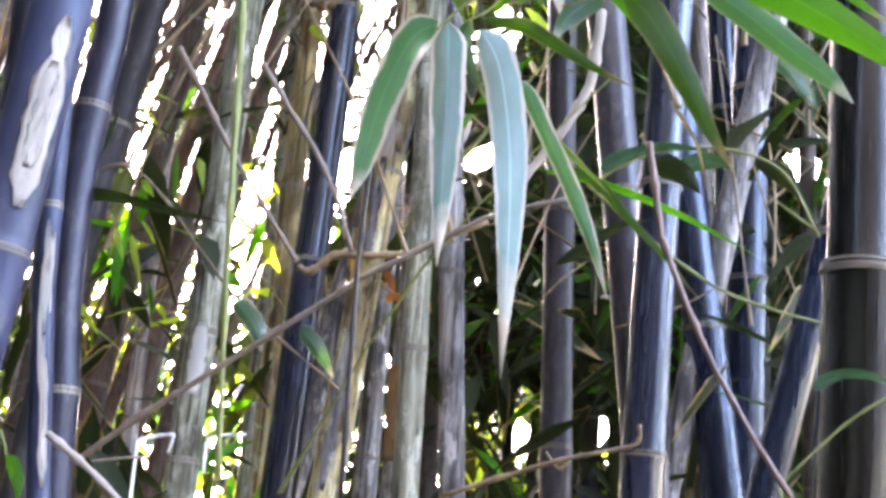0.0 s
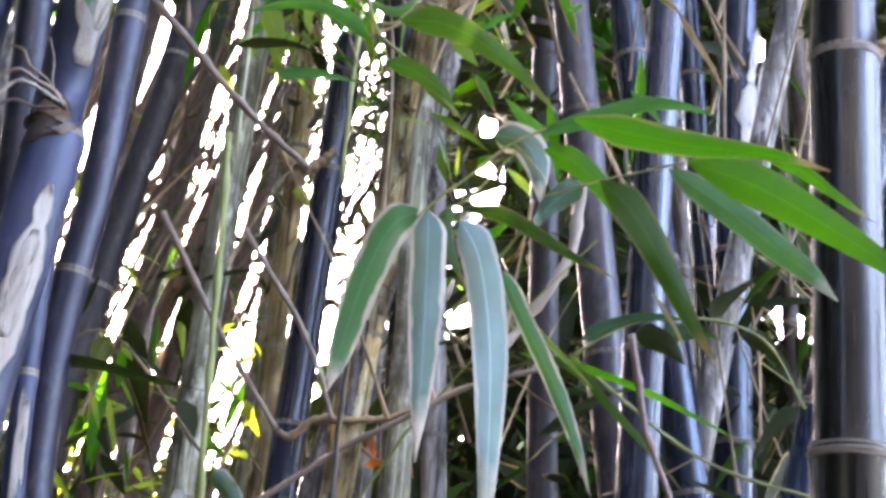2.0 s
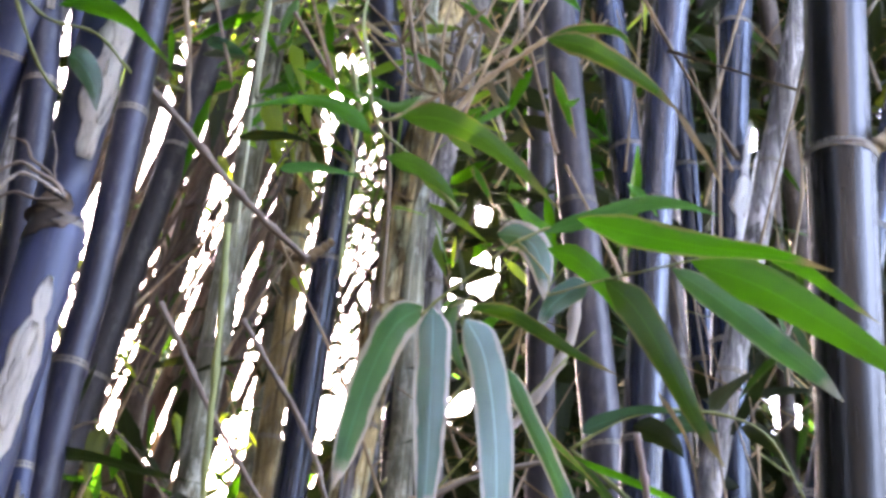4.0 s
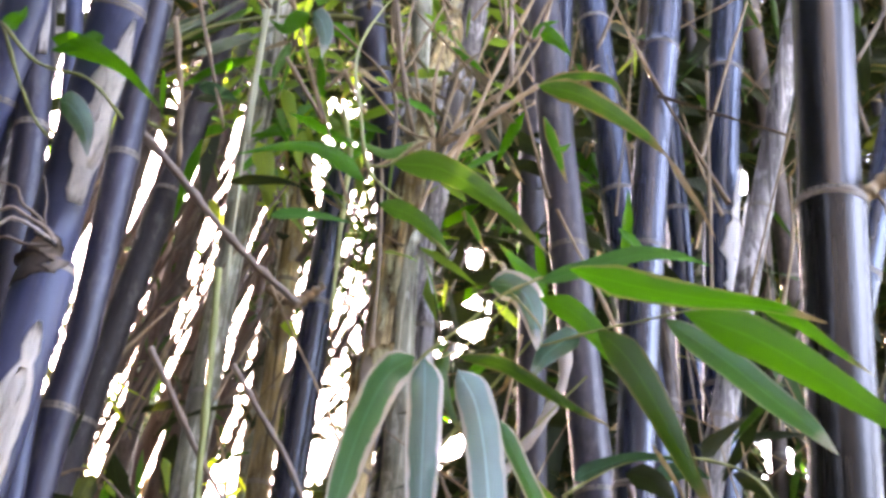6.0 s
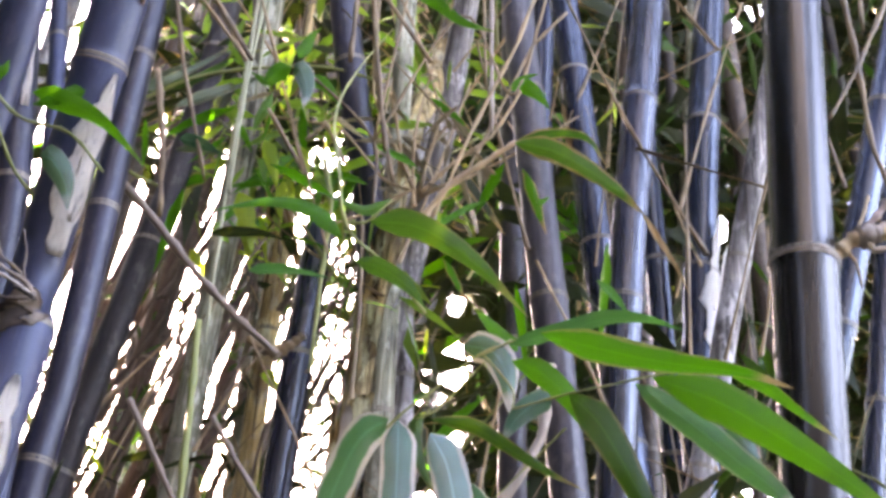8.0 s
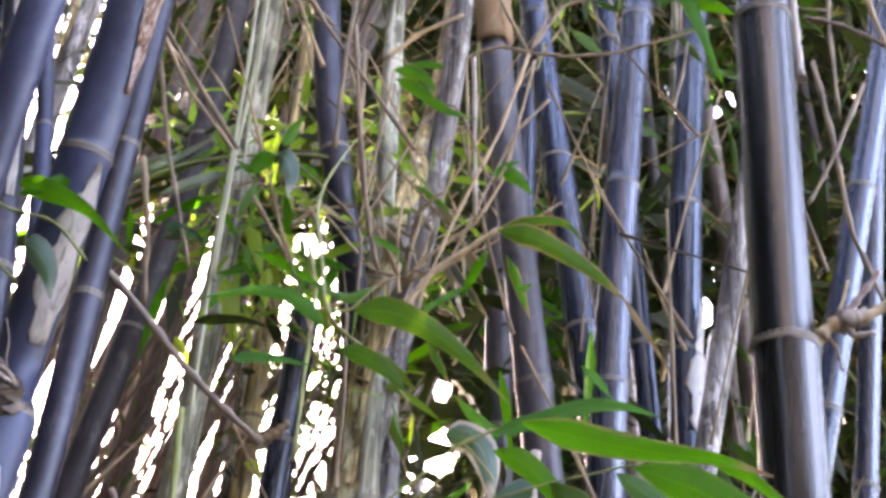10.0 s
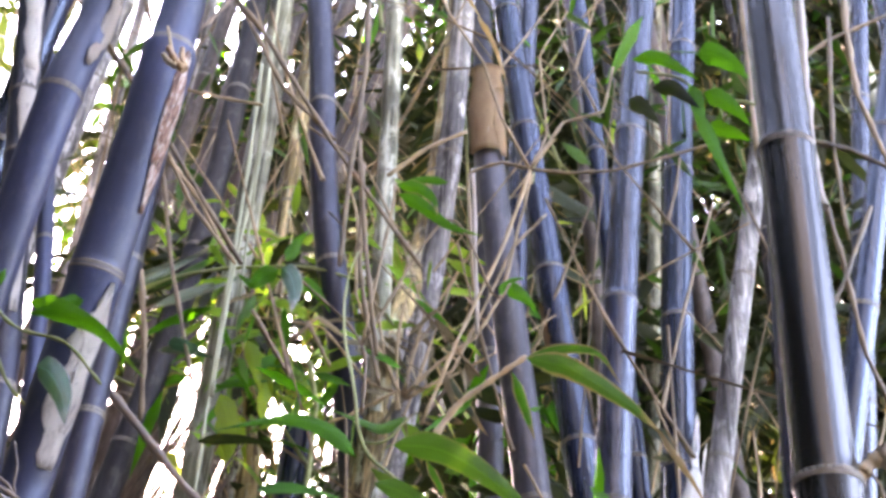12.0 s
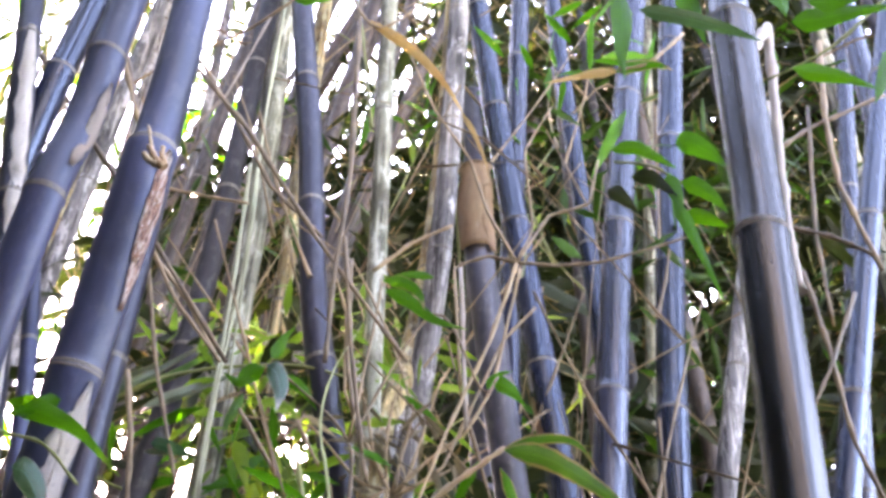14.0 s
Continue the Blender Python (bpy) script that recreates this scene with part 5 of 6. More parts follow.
leafy_branch("pale green young stems rising side by side", "twig", [
    ([(-0.538, 1.565, 3.840), (-0.533, 1.565, 3.443), (-0.518, 1.565, 3.040), (-0.524, 1.565, 2.782), (-0.520, 1.565, 2.600)], 0.0036, TWIG_LICHEN),
    ([(-0.522, 1.565, 3.244), (-0.514, 1.565, 3.015), (-0.506, 1.565, 2.782)], 0.0028, TWIG_LICHEN),
    ([(-0.542, 1.565, 3.302), (-0.530, 1.565, 3.004), (-0.525, 1.565, 2.611), (-0.515, 1.565, 2.353)], 0.0032, TWIG_LICHEN),
], [
])
leafy_branch("grey twigs rising in the gap", "twig", [
    ([(-0.672, 1.565, 2.832), (-0.638, 1.565, 2.690), (-0.618, 1.565, 2.558)], 0.0045, TWIG),
    ([(-0.336, 1.565, 3.063), (-0.325, 1.565, 2.858), (-0.305, 1.565, 2.748), (-0.275, 1.565, 2.624)], 0.0038, TWIG),
    ([(-0.152, 1.565, 3.050), (-0.134, 1.565, 2.719)], 0.0037, TWIG_PALE),
    ([(-0.382, 1.565, 2.663), (-0.363, 1.565, 2.583), (-0.363, 1.565, 2.451), (-0.361, 1.565, 2.312)], 0.0034, TWIG_GREEN),
    ([(-0.482, 1.565, 2.756), (-0.425, 1.565, 2.662), (-0.402, 1.565, 2.622)], 0.0031, TWIG),
    ([(-0.676, 1.565, 3.076), (-0.600, 1.565, 2.975), (-0.534, 1.565, 2.856)], 0.0038, TWIG),
], [
])
culm("brown-black bamboo culm standing against the light", [(-1.205, 2.215, 0.000), (-1.039, 2.215, 2.000), (-0.957, 2.215, 3.000), (-0.857, 2.215, 4.200), (-0.667, 2.215, 6.500)], 0.0205, BROWN, [], 0.400)
culm("brown-black bamboo culm standing against the light", [(-1.227, 2.335, 0.000), (-1.038, 2.335, 2.000), (-0.943, 2.335, 3.000), (-0.829, 2.335, 4.200), (-0.611, 2.335, 6.500)], 0.0226, BROWN, [], 0.400)
culm("brown-black bamboo culm standing against the light", [(-1.232, 2.455, 0.000), (-1.011, 2.455, 2.000), (-0.901, 2.455, 3.000), (-0.768, 2.455, 4.200), (-0.514, 2.455, 6.500)], 0.0267, BROWN, [], 0.400)
culm("brown-black bamboo culm standing against the light", [(-1.218, 2.575, 0.000), (-0.959, 2.575, 2.000), (-0.830, 2.575, 3.000), (-0.675, 2.575, 4.200), (-0.377, 2.575, 6.500)], 0.0247, BROWN, [], 0.400)
culm("brown-black bamboo culm standing against the light", [(-1.213, 2.695, 0.000), (-0.926, 2.695, 2.000), (-0.782, 2.695, 3.000), (-0.610, 2.695, 4.200), (-0.279, 2.695, 6.500)], 0.0202, BROWN, [], 0.400)
leafy_branch("thin brown twigs crossing the bright sky", "twig", [
    ([(-1.003, 1.450, 3.608), (-0.951, 1.450, 3.492), (-0.870, 1.450, 3.360), (-0.737, 1.450, 3.156)], 0.0037, TWIG),
    ([(-0.834, 1.450, 3.655), (-0.784, 1.450, 3.495), (-0.725, 1.450, 3.309)], 0.0041, TWIG_GREY),
    ([(-0.933, 1.500, 3.266), (-0.906, 1.500, 3.428), (-0.873, 1.500, 3.669)], 0.0032, TWIG_GREY),
    ([(-1.001, 1.500, 3.343), (-0.969, 1.500, 3.462), (-0.970, 1.500, 3.618)], 0.0029, TWIG),
    ([(-0.667, 1.500, 3.537), (-0.562, 1.500, 3.347), (-0.478, 1.500, 3.177), (-0.377, 1.500, 3.055)], 0.0038, TWIG),
    ([(-0.622, 1.400, 2.952), (-0.561, 1.400, 2.836), (-0.475, 1.400, 2.719)], 0.0030, TWIG),
    ([(-0.650, 1.500, 3.318), (-0.594, 1.500, 3.418), (-0.540, 1.500, 3.656)], 0.0027, TWIG_GREY),
    ([(-0.911, 1.600, 2.975), (-0.895, 1.600, 3.145), (-0.884, 1.600, 3.288)], 0.0030, TWIG_GREY),
], [])
culm("pale pinkish old culm leaning against the sky", [(-1.355, 2.250, 0.000), (-1.286, 2.250, 2.000), (-1.235, 2.250, 3.500), (-1.133, 2.250, 6.500)], 0.0185, SHEATH, [], 0.4)
culm("pale weathered culm leaning behind the black ones", [(-1.132, 2.400, 0.000), (-1.153, 2.400, 2.000), (-1.169, 2.400, 3.500), (-1.200, 2.400, 6.500)], 0.0154, GREY, [], 0.4)
leafy_branch("low branch with a fan of long dull blue-green leaves", "bamboo branch", [
    ([(-0.841, 1.690, 2.840), (-0.745, 1.690, 2.866), (-0.630, 1.690, 2.922), (-0.448, 1.690, 2.938), (-0.329, 1.690, 2.906)], 0.0032, TWIG_GREEN),
    ([(-0.490, 1.620, 2.781), (-0.468, 1.620, 2.746), (-0.448, 1.620, 2.712)], 0.0036, TWIG),
    ([(-0.405, 1.620, 2.775), (-0.383, 1.620, 2.733), (-0.360, 1.620, 2.690)], 0.0031, TWIG),
    ([(-0.429, 1.620, 2.737), (-0.410, 1.620, 2.759), (-0.389, 1.620, 2.784)], 0.0031, TWIG),
], [
    ([(-0.748, 1.660, 2.861), (-0.700, 1.677, 2.896), (-0.659, 1.693, 2.938), (-0.582, 1.710, 3.019)], 0.0213, LEAF_SAGE, 35, 0.3, 0.35),
    ([(-0.730, 1.680, 2.874), (-0.661, 1.700, 2.917), (-0.606, 1.720, 2.976), (-0.547, 1.740, 3.024)], 0.0166, LEAF_MID, 25, 0.2, 0.3),
    ([(-0.711, 1.640, 2.873), (-0.685, 1.640, 2.885), (-0.659, 1.640, 2.901), (-0.637, 1.640, 2.920)], 0.0096, LEAF_SAGE, 30, 0.5, 0.3),
    ([(-0.675, 1.670, 2.836), (-0.622, 1.690, 2.879), (-0.579, 1.710, 2.916), (-0.530, 1.730, 2.957)], 0.0211, LEAF_SAGE, 30, 0.2, 0.3),
    ([(-0.744, 1.700, 2.848), (-0.690, 1.700, 2.868), (-0.645, 1.700, 2.884), (-0.593, 1.700, 2.892)], 0.0127, LEAF_DARK, 25, 0.2, 0.25),
    ([(-0.743, 1.710, 2.874), (-0.690, 1.710, 2.904), (-0.637, 1.710, 2.934), (-0.585, 1.710, 2.948)], 0.0149, LEAF_DARK, 35, 0.3, 0.25),
    ([(-0.629, 1.600, 2.702), (-0.593, 1.600, 2.703), (-0.552, 1.600, 2.694), (-0.513, 1.600, 2.682)], 0.0133, LEAF_SAGE, 25, 0.3, 0.25),
    ([(-0.642, 1.720, 3.006), (-0.613, 1.720, 3.022), (-0.582, 1.720, 3.039), (-0.549, 1.720, 3.057)], 0.0132, LEAF_DARK, 25, 0.2, 0.25),
    ([(-0.486, 1.720, 2.972), (-0.445, 1.720, 2.959), (-0.396, 1.720, 2.960), (-0.340, 1.720, 2.988)], 0.0147, LEAF_DARK, 20, 0.2, 0.25),
    ([(-0.465, 1.740, 2.939), (-0.416, 1.740, 2.943), (-0.368, 1.740, 2.954), (-0.328, 1.740, 2.948)], 0.0167, LEAF_MID, 30, 0.2, 0.25),
    ([(-0.436, 1.730, 2.879), (-0.392, 1.730, 2.877), (-0.350, 1.730, 2.885), (-0.313, 1.730, 2.900)], 0.0144, LEAF_SAGE, 25, 0.3, 0.25),
    ([(-0.484, 1.750, 3.033), (-0.442, 1.750, 3.022), (-0.398, 1.750, 3.035), (-0.360, 1.750, 3.065)], 0.0131, LEAF_SAGE, 30, 0.3, 0.25),
    ([(-0.491, 1.600, 2.813), (-0.500, 1.600, 2.780), (-0.508, 1.600, 2.756), (-0.509, 1.600, 2.726)], 0.0197, LEAF_SOFT, 10, 0.2, 0.3),
    ([(-0.474, 1.620, 2.811), (-0.439, 1.620, 2.807), (-0.415, 1.620, 2.796), (-0.399, 1.620, 2.775)], 0.0145, LEAF_BACKLIT, 15, 0.3, 0.3),
    ([(-0.486, 1.580, 2.799), (-0.503, 1.580, 2.793), (-0.520, 1.580, 2.785), (-0.531, 1.580, 2.774)], 0.0081, LEAF_TAN, 15, 0.9, 0.2),
], tie=0)
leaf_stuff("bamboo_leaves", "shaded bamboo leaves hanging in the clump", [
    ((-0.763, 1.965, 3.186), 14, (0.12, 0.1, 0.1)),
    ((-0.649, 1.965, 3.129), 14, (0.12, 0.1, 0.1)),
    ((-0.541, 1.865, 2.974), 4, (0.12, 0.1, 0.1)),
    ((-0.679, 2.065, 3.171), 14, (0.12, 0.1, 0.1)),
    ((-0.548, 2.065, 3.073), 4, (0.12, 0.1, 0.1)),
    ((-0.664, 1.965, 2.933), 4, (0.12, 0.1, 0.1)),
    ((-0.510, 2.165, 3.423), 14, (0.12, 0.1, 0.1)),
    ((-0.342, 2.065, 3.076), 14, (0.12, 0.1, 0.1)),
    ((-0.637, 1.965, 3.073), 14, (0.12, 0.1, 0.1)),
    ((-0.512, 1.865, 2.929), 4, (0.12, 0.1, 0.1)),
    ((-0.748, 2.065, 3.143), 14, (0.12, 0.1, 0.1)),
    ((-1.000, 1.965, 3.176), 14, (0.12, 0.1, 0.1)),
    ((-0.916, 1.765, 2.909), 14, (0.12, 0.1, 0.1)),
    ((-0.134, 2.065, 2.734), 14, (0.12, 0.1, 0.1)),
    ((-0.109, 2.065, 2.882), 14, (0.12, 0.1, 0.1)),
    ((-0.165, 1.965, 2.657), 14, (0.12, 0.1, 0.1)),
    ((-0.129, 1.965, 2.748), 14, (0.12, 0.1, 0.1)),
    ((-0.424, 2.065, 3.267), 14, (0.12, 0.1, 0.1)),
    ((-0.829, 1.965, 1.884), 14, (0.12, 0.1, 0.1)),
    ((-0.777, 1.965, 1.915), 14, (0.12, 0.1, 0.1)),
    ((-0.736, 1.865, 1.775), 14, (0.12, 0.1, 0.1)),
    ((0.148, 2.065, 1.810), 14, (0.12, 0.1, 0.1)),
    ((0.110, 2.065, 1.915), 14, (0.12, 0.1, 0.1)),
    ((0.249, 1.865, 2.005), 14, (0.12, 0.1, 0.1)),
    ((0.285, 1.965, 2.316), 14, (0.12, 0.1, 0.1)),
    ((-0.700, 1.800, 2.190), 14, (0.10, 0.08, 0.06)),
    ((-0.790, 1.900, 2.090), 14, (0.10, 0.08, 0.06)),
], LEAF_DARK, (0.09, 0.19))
leaf_stuff("bamboo_leaves", "small green bamboo leaves catching light", [
    ((-0.478, 1.765, 2.783), 9, (0.08, 0.08, 0.08)),
    ((-0.521, 1.765, 2.737), 9, (0.08, 0.08, 0.08)),
    ((-0.545, 1.665, 2.717), 9, (0.08, 0.08, 0.08)),
    ((-0.471, 1.665, 2.728), 9, (0.08, 0.08, 0.08)),
    ((-0.259, 1.665, 2.777), 9, (0.08, 0.08, 0.08)),
    ((-0.521, 1.765, 2.752), 9, (0.08, 0.08, 0.08)),
    ((-0.452, 1.765, 2.742), 9, (0.08, 0.08, 0.08)),
    ((-0.124, 1.565, 2.448), 9, (0.08, 0.08, 0.08)),
    ((-0.545, 1.965, 1.785), 9, (0.08, 0.08, 0.08)),
    ((-0.546, 1.965, 1.723), 9, (0.08, 0.08, 0.08)),
    ((-0.746, 1.765, 2.127), 9, (0.08, 0.08, 0.08)),
    ((-0.713, 1.865, 2.097), 9, (0.08, 0.08, 0.08)),
    ((0.125, 1.565, 3.626), 9, (0.08, 0.08, 0.08)),
    ((0.176, 1.365, 3.432), 9, (0.08, 0.08, 0.08)),
    ((-0.042, 1.865, 4.014), 9, (0.08, 0.08, 0.08)),
    ((-0.341, 2.065, 4.076), 9, (0.08, 0.08, 0.08)),
], LEAF, (0.07, 0.14))
leaf_stuff("withered_leaves", "small withered tan leaves caught at a node", [
    ((-0.268, 1.665, 2.777), 9, (0.045, 0.04, 0.05)),
    ((-0.250, 1.665, 2.714), 9, (0.045, 0.04, 0.05)),
    ((-0.300, 1.665, 2.820), 9, (0.045, 0.04, 0.05)),
    ((-0.210, 1.665, 2.779), 9, (0.045, 0.04, 0.05)),
    ((-0.316, 1.715, 2.754), 9, (0.045, 0.04, 0.05)),
    ((-0.278, 1.715, 2.846), 9, (0.045, 0.04, 0.05)),
], LEAF_TAN, (0.035, 0.085))
leafy_branch("broken twig stubs round a node", "twig", [
    ([(-0.804, 1.485, 2.390), (-0.763, 1.485, 2.372), (-0.728, 1.485, 2.355)], 0.0039, TWIG_BLACK),
    ([(-0.773, 1.485, 2.364), (-0.794, 1.485, 2.399), (-0.820, 1.485, 2.421)], 0.0027, TWIG),
    ([(-0.763, 1.485, 2.372), (-0.753, 1.485, 2.400), (-0.755, 1.485, 2.450)], 0.0023, TWIG),
    ([(-0.763, 1.485, 2.372), (-0.773, 1.485, 2.347), (-0.787, 1.485, 2.338)], 0.0027, TWIG_TAN),
], [
])
culm("pale cream culm standing in the sun", [(-0.558, 2.165, 0.000), (-0.583, 2.165, 2.000), (-0.595, 2.165, 3.000), (-0.609, 2.165, 4.200), (-0.637, 2.165, 6.500)], 0.0206, SHEATH, [], 0.400)
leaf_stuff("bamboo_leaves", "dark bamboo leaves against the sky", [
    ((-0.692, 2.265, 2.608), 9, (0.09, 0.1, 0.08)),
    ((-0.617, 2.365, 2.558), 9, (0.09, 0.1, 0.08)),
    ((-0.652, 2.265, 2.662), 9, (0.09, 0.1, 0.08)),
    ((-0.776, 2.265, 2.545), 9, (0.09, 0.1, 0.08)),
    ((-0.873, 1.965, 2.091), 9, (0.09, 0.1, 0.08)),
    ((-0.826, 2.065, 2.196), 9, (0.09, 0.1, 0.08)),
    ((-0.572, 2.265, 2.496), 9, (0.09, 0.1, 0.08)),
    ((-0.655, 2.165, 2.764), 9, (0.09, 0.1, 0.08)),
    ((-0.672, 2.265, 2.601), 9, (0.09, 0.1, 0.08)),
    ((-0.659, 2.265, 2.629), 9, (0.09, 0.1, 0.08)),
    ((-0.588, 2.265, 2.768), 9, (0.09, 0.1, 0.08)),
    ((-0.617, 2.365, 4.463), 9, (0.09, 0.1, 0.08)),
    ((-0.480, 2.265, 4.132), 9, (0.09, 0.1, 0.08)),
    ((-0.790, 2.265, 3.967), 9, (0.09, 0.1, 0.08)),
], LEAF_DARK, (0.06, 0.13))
culm("pale weathered culm leaning behind the black ones", [(-1.318, 2.015, 0.000), (-1.182, 2.015, 2.000), (-1.115, 2.015, 3.000), (-1.033, 2.015, 4.200), (-0.877, 2.015, 6.500)], 0.0226, GREY, [], 0.400)
leafy_branch("dry yellow sheath tuft at a culm node", "twig", [
    ([(-0.453, 0.975, 2.668), (-0.466, 0.975, 2.685), (-0.477, 0.975, 2.706)], 0.0041, HUSK),
    ([(-0.460, 0.975, 2.672), (-0.474, 0.975, 2.683), (-0.481, 0.975, 2.694)], 0.0033, TWIG_TAN),
    ([(-0.459, 0.975, 2.671), (-0.472, 0.975, 2.699), (-0.485, 0.975, 2.742)], 0.0018, TWIG_TAN),
    ([(-0.451, 0.975, 2.671), (-0.459, 0.975, 2.689), (-0.460, 0.975, 2.704)], 0.0030, HUSK),
], [
])
leafy_branch("pale twig running up beside the glossy culm", "twig", [
    ([(0.256, 0.965, 2.890), (0.248, 0.965, 2.770), (0.238, 0.965, 2.643), (0.233, 0.965, 2.537), (0.234, 0.965, 2.462)], 0.0058, TWIG_PALE),
], [
], tie=0)
culm("slender old culm in the gap of the clump", [(-0.799, 2.315, 0.000), (-0.776, 2.315, 1.650), (-0.752, 2.315, 3.300)], 0.0157, GREYGREEN, [], 0.400)
culm("slender old culm in the gap of the clump", [(-0.661, 2.415, 0.000), (-0.677, 2.415, 1.650), (-0.694, 2.415, 3.300)], 0.0151, GREYGREEN, [], 0.400)
culm("slender old culm in the gap of the clump", [(-0.916, 2.515, 0.000), (-0.961, 2.515, 2.000), (-0.984, 2.515, 3.000), (-1.011, 2.515, 4.200), (-1.062, 2.515, 6.500)], 0.0159, GREY, [], 0.400)
culm("slender grey culm beside the bright gap", [(-0.428, 2.415, 0.000), (-0.446, 2.415, 1.750), (-0.464, 2.415, 3.500)], 0.0221, GREY, [], 0.400)
leafy_branch("dry twig with rust-red leaves catching the sun", "bamboo branch", [
    ([(-0.358, 1.865, 2.031), (-0.334, 1.865, 2.010), (-0.304, 1.865, 2.003), (-0.283, 1.865, 2.009)], 0.0021, TWIG),
], [
    ([(-0.341, 1.865, 1.995), (-0.327, 1.865, 2.002), (-0.312, 1.865, 2.000), (-0.301, 1.865, 1.992)], 0.0135, LEAF_RUST, 10, 0, 0.25),
    ([(-0.294, 1.865, 2.010), (-0.285, 1.865, 2.002), (-0.277, 1.865, 1.992), (-0.269, 1.865, 1.981)], 0.0218, LEAF_RUST, 0, 0, 0.25),
    ([(-0.349, 1.865, 2.040), (-0.339, 1.865, 2.032), (-0.333, 1.865, 2.019), (-0.328, 1.865, 2.006)], 0.0169, LEAF_RUST, 0, 0, 0.25),
])
leaf_stuff("bamboo_leaves", "sunlit yellow-green bamboo leaves", [
    ((-0.875, 2.065, 2.252), 4, (0.05, 0.04, 0.05)),
    ((-0.833, 2.065, 2.135), 4, (0.05, 0.04, 0.05)),
    ((-0.797, 1.865, 1.974), 4, (0.05, 0.04, 0.05)),
    ((-0.651, 2.265, 2.316), 4, (0.05, 0.04, 0.05)),
    ((-0.636, 2.265, 2.129), 4, (0.05, 0.04, 0.05)),
    ((-0.757, 2.165, 2.065), 4, (0.05, 0.04, 0.05)),
    ((-0.660, 2.165, 2.894), 4, (0.05, 0.04, 0.05)),
    ((-0.868, 1.965, 2.381), 4, (0.05, 0.04, 0.05)),
    ((-0.624, 2.065, 2.819), 4, (0.05, 0.04, 0.05)),
    ((-0.277, 2.265, 2.594), 4, (0.05, 0.04, 0.05)),
    ((-0.236, 2.265, 2.791), 4, (0.05, 0.04, 0.05)),
    ((-0.526, 1.965, 2.921), 4, (0.05, 0.04, 0.05)),
    ((-0.597, 1.965, 2.774), 4, (0.05, 0.04, 0.05)),
    ((-0.572, 2.065, 2.907), 4, (0.05, 0.04, 0.05)),
    ((-0.382, 2.465, 4.332), 4, (0.05, 0.04, 0.05)),
    ((0.036, 2.565, 4.234), 4, (0.05, 0.04, 0.05)),
    ((0.045, 2.465, 3.370), 4, (0.05, 0.04, 0.05)),
    ((0.029, 2.465, 3.671), 4, (0.05, 0.04, 0.05)),
], LEAF_SUNLIT, (0.05, 0.11))

# ---- the clump behind: culms out of reach of the light ----
shade = random.Random(21)


def crosses_gap(line):
    ends = [Vector(p) for p in line]
    return any(in_gap(*a.lerp(b, k / 12)) for a, b in zip(ends, ends[1:]) for k in range(12))


for k in range(50):
    y = shade.uniform(2.5, 4.8)
    x = shade.uniform(-0.80, 0.62) * y
    if x < -0.1 * y and shade.random() < 0.45:
        continue
    lean = 0.22 if x < -0.25 * y else -0.03
    lean += shade.gauss(0, 0.07)
    back = shade.gauss(0.05, 0.06)
    x0 = x - lean * 2.6
    line = [(x0 + lean * z, y + back * z, z) for z in (0.0, 2.0, 3.5, 5.0, 7.0)]
    if crosses_gap(line):
        continue
    tone = BROWN if x < -0.1 * y or shade.random() < 0.35 else (GREYGREEN if shade.random() < 0.12 else REAR)
    culm("dark bamboo culm deep inside the clump", line, shade.uniform(0.016, 0.030), tone, (), shade.uniform(0.32, 0.42), group="rear culms of the clump")

for k in range(14):
    y = shade.uniform(2.4, 4.0)
    x = shade.uniform(-0.62, -0.14) * y
    lean = 0.24 + shade.gauss(0, 0.04)
    line = [(x + lean * (z - 2.6), y + 0.04 * z, z) for z in (0.0, 2.0, 3.5, 5.0, 7.0)]
    if crosses_gap(line):
        continue
    culm("slim brown-black culm against the bright sky", line, shade.uniform(0.013, 0.022), BROWN, (), 0.36, group="rear culms of the clump")

# ---- thickets of twigs and leaves ----
lines = []
for k in range(300):
    y = shade.uniform(1.7, 3.8)
    x, z = shade.uniform(-0.6, 0.5) * y, 1.4 + shade.uniform(0.15, 1.5) * y
    if x > 0.04 * y and shade.random() < 0.5:
        continue
    a = shade.gauss(0, 0.55)
    n = shade.uniform(0.25, 0.9)
    side = shade.choice((-1, 1))
    p0 = Vector((x, y, z))
    p1 = p0 + Vector((side * math.sin(abs(a)) * n * 0.5, shade.gauss(0, 0.1), math.cos(a) * n * 0.5))
    p2 = p1 + Vector((side * math.sin(abs(a) * 1.3) * n * 0.5, shade.gauss(0, 0.1), math.cos(a * 1.3) * n * 0.5))
    lines.append([p0, p1, p2])
fan = []
for k in range(120):
    y = shade.uniform(1.5, 2.7)
    x, z = shade.uniform(-0.34, 0.16) * y, 1.5 + shade.uniform(0.25, 1.15) * y
    a, n = shade.gauss(0, 0.5), shade.uniform(0.15, 0.5)
    p0 = Vector((x, y, z))
    way = Vector((math.sin(a), shade.gauss(0, 0.25), math.cos(a)))
    fan.append([p0, p0 + way * n * 0.5 + Vector((shade.gauss(0, 0.008), 0, 0)), p0 + way * n])
twig_stuff("twig_thicket", "tangle of thin dry tan side twigs crossing one another", fan + lines[: len(lines) * 3 // 4], 0.0023, TWIG)
twig_stuff("twig_thicket", "tangle of thin greenish twigs", lines[len(lines) * 3 // 4 :], 0.003, TWIG_GREEN)

strands = []
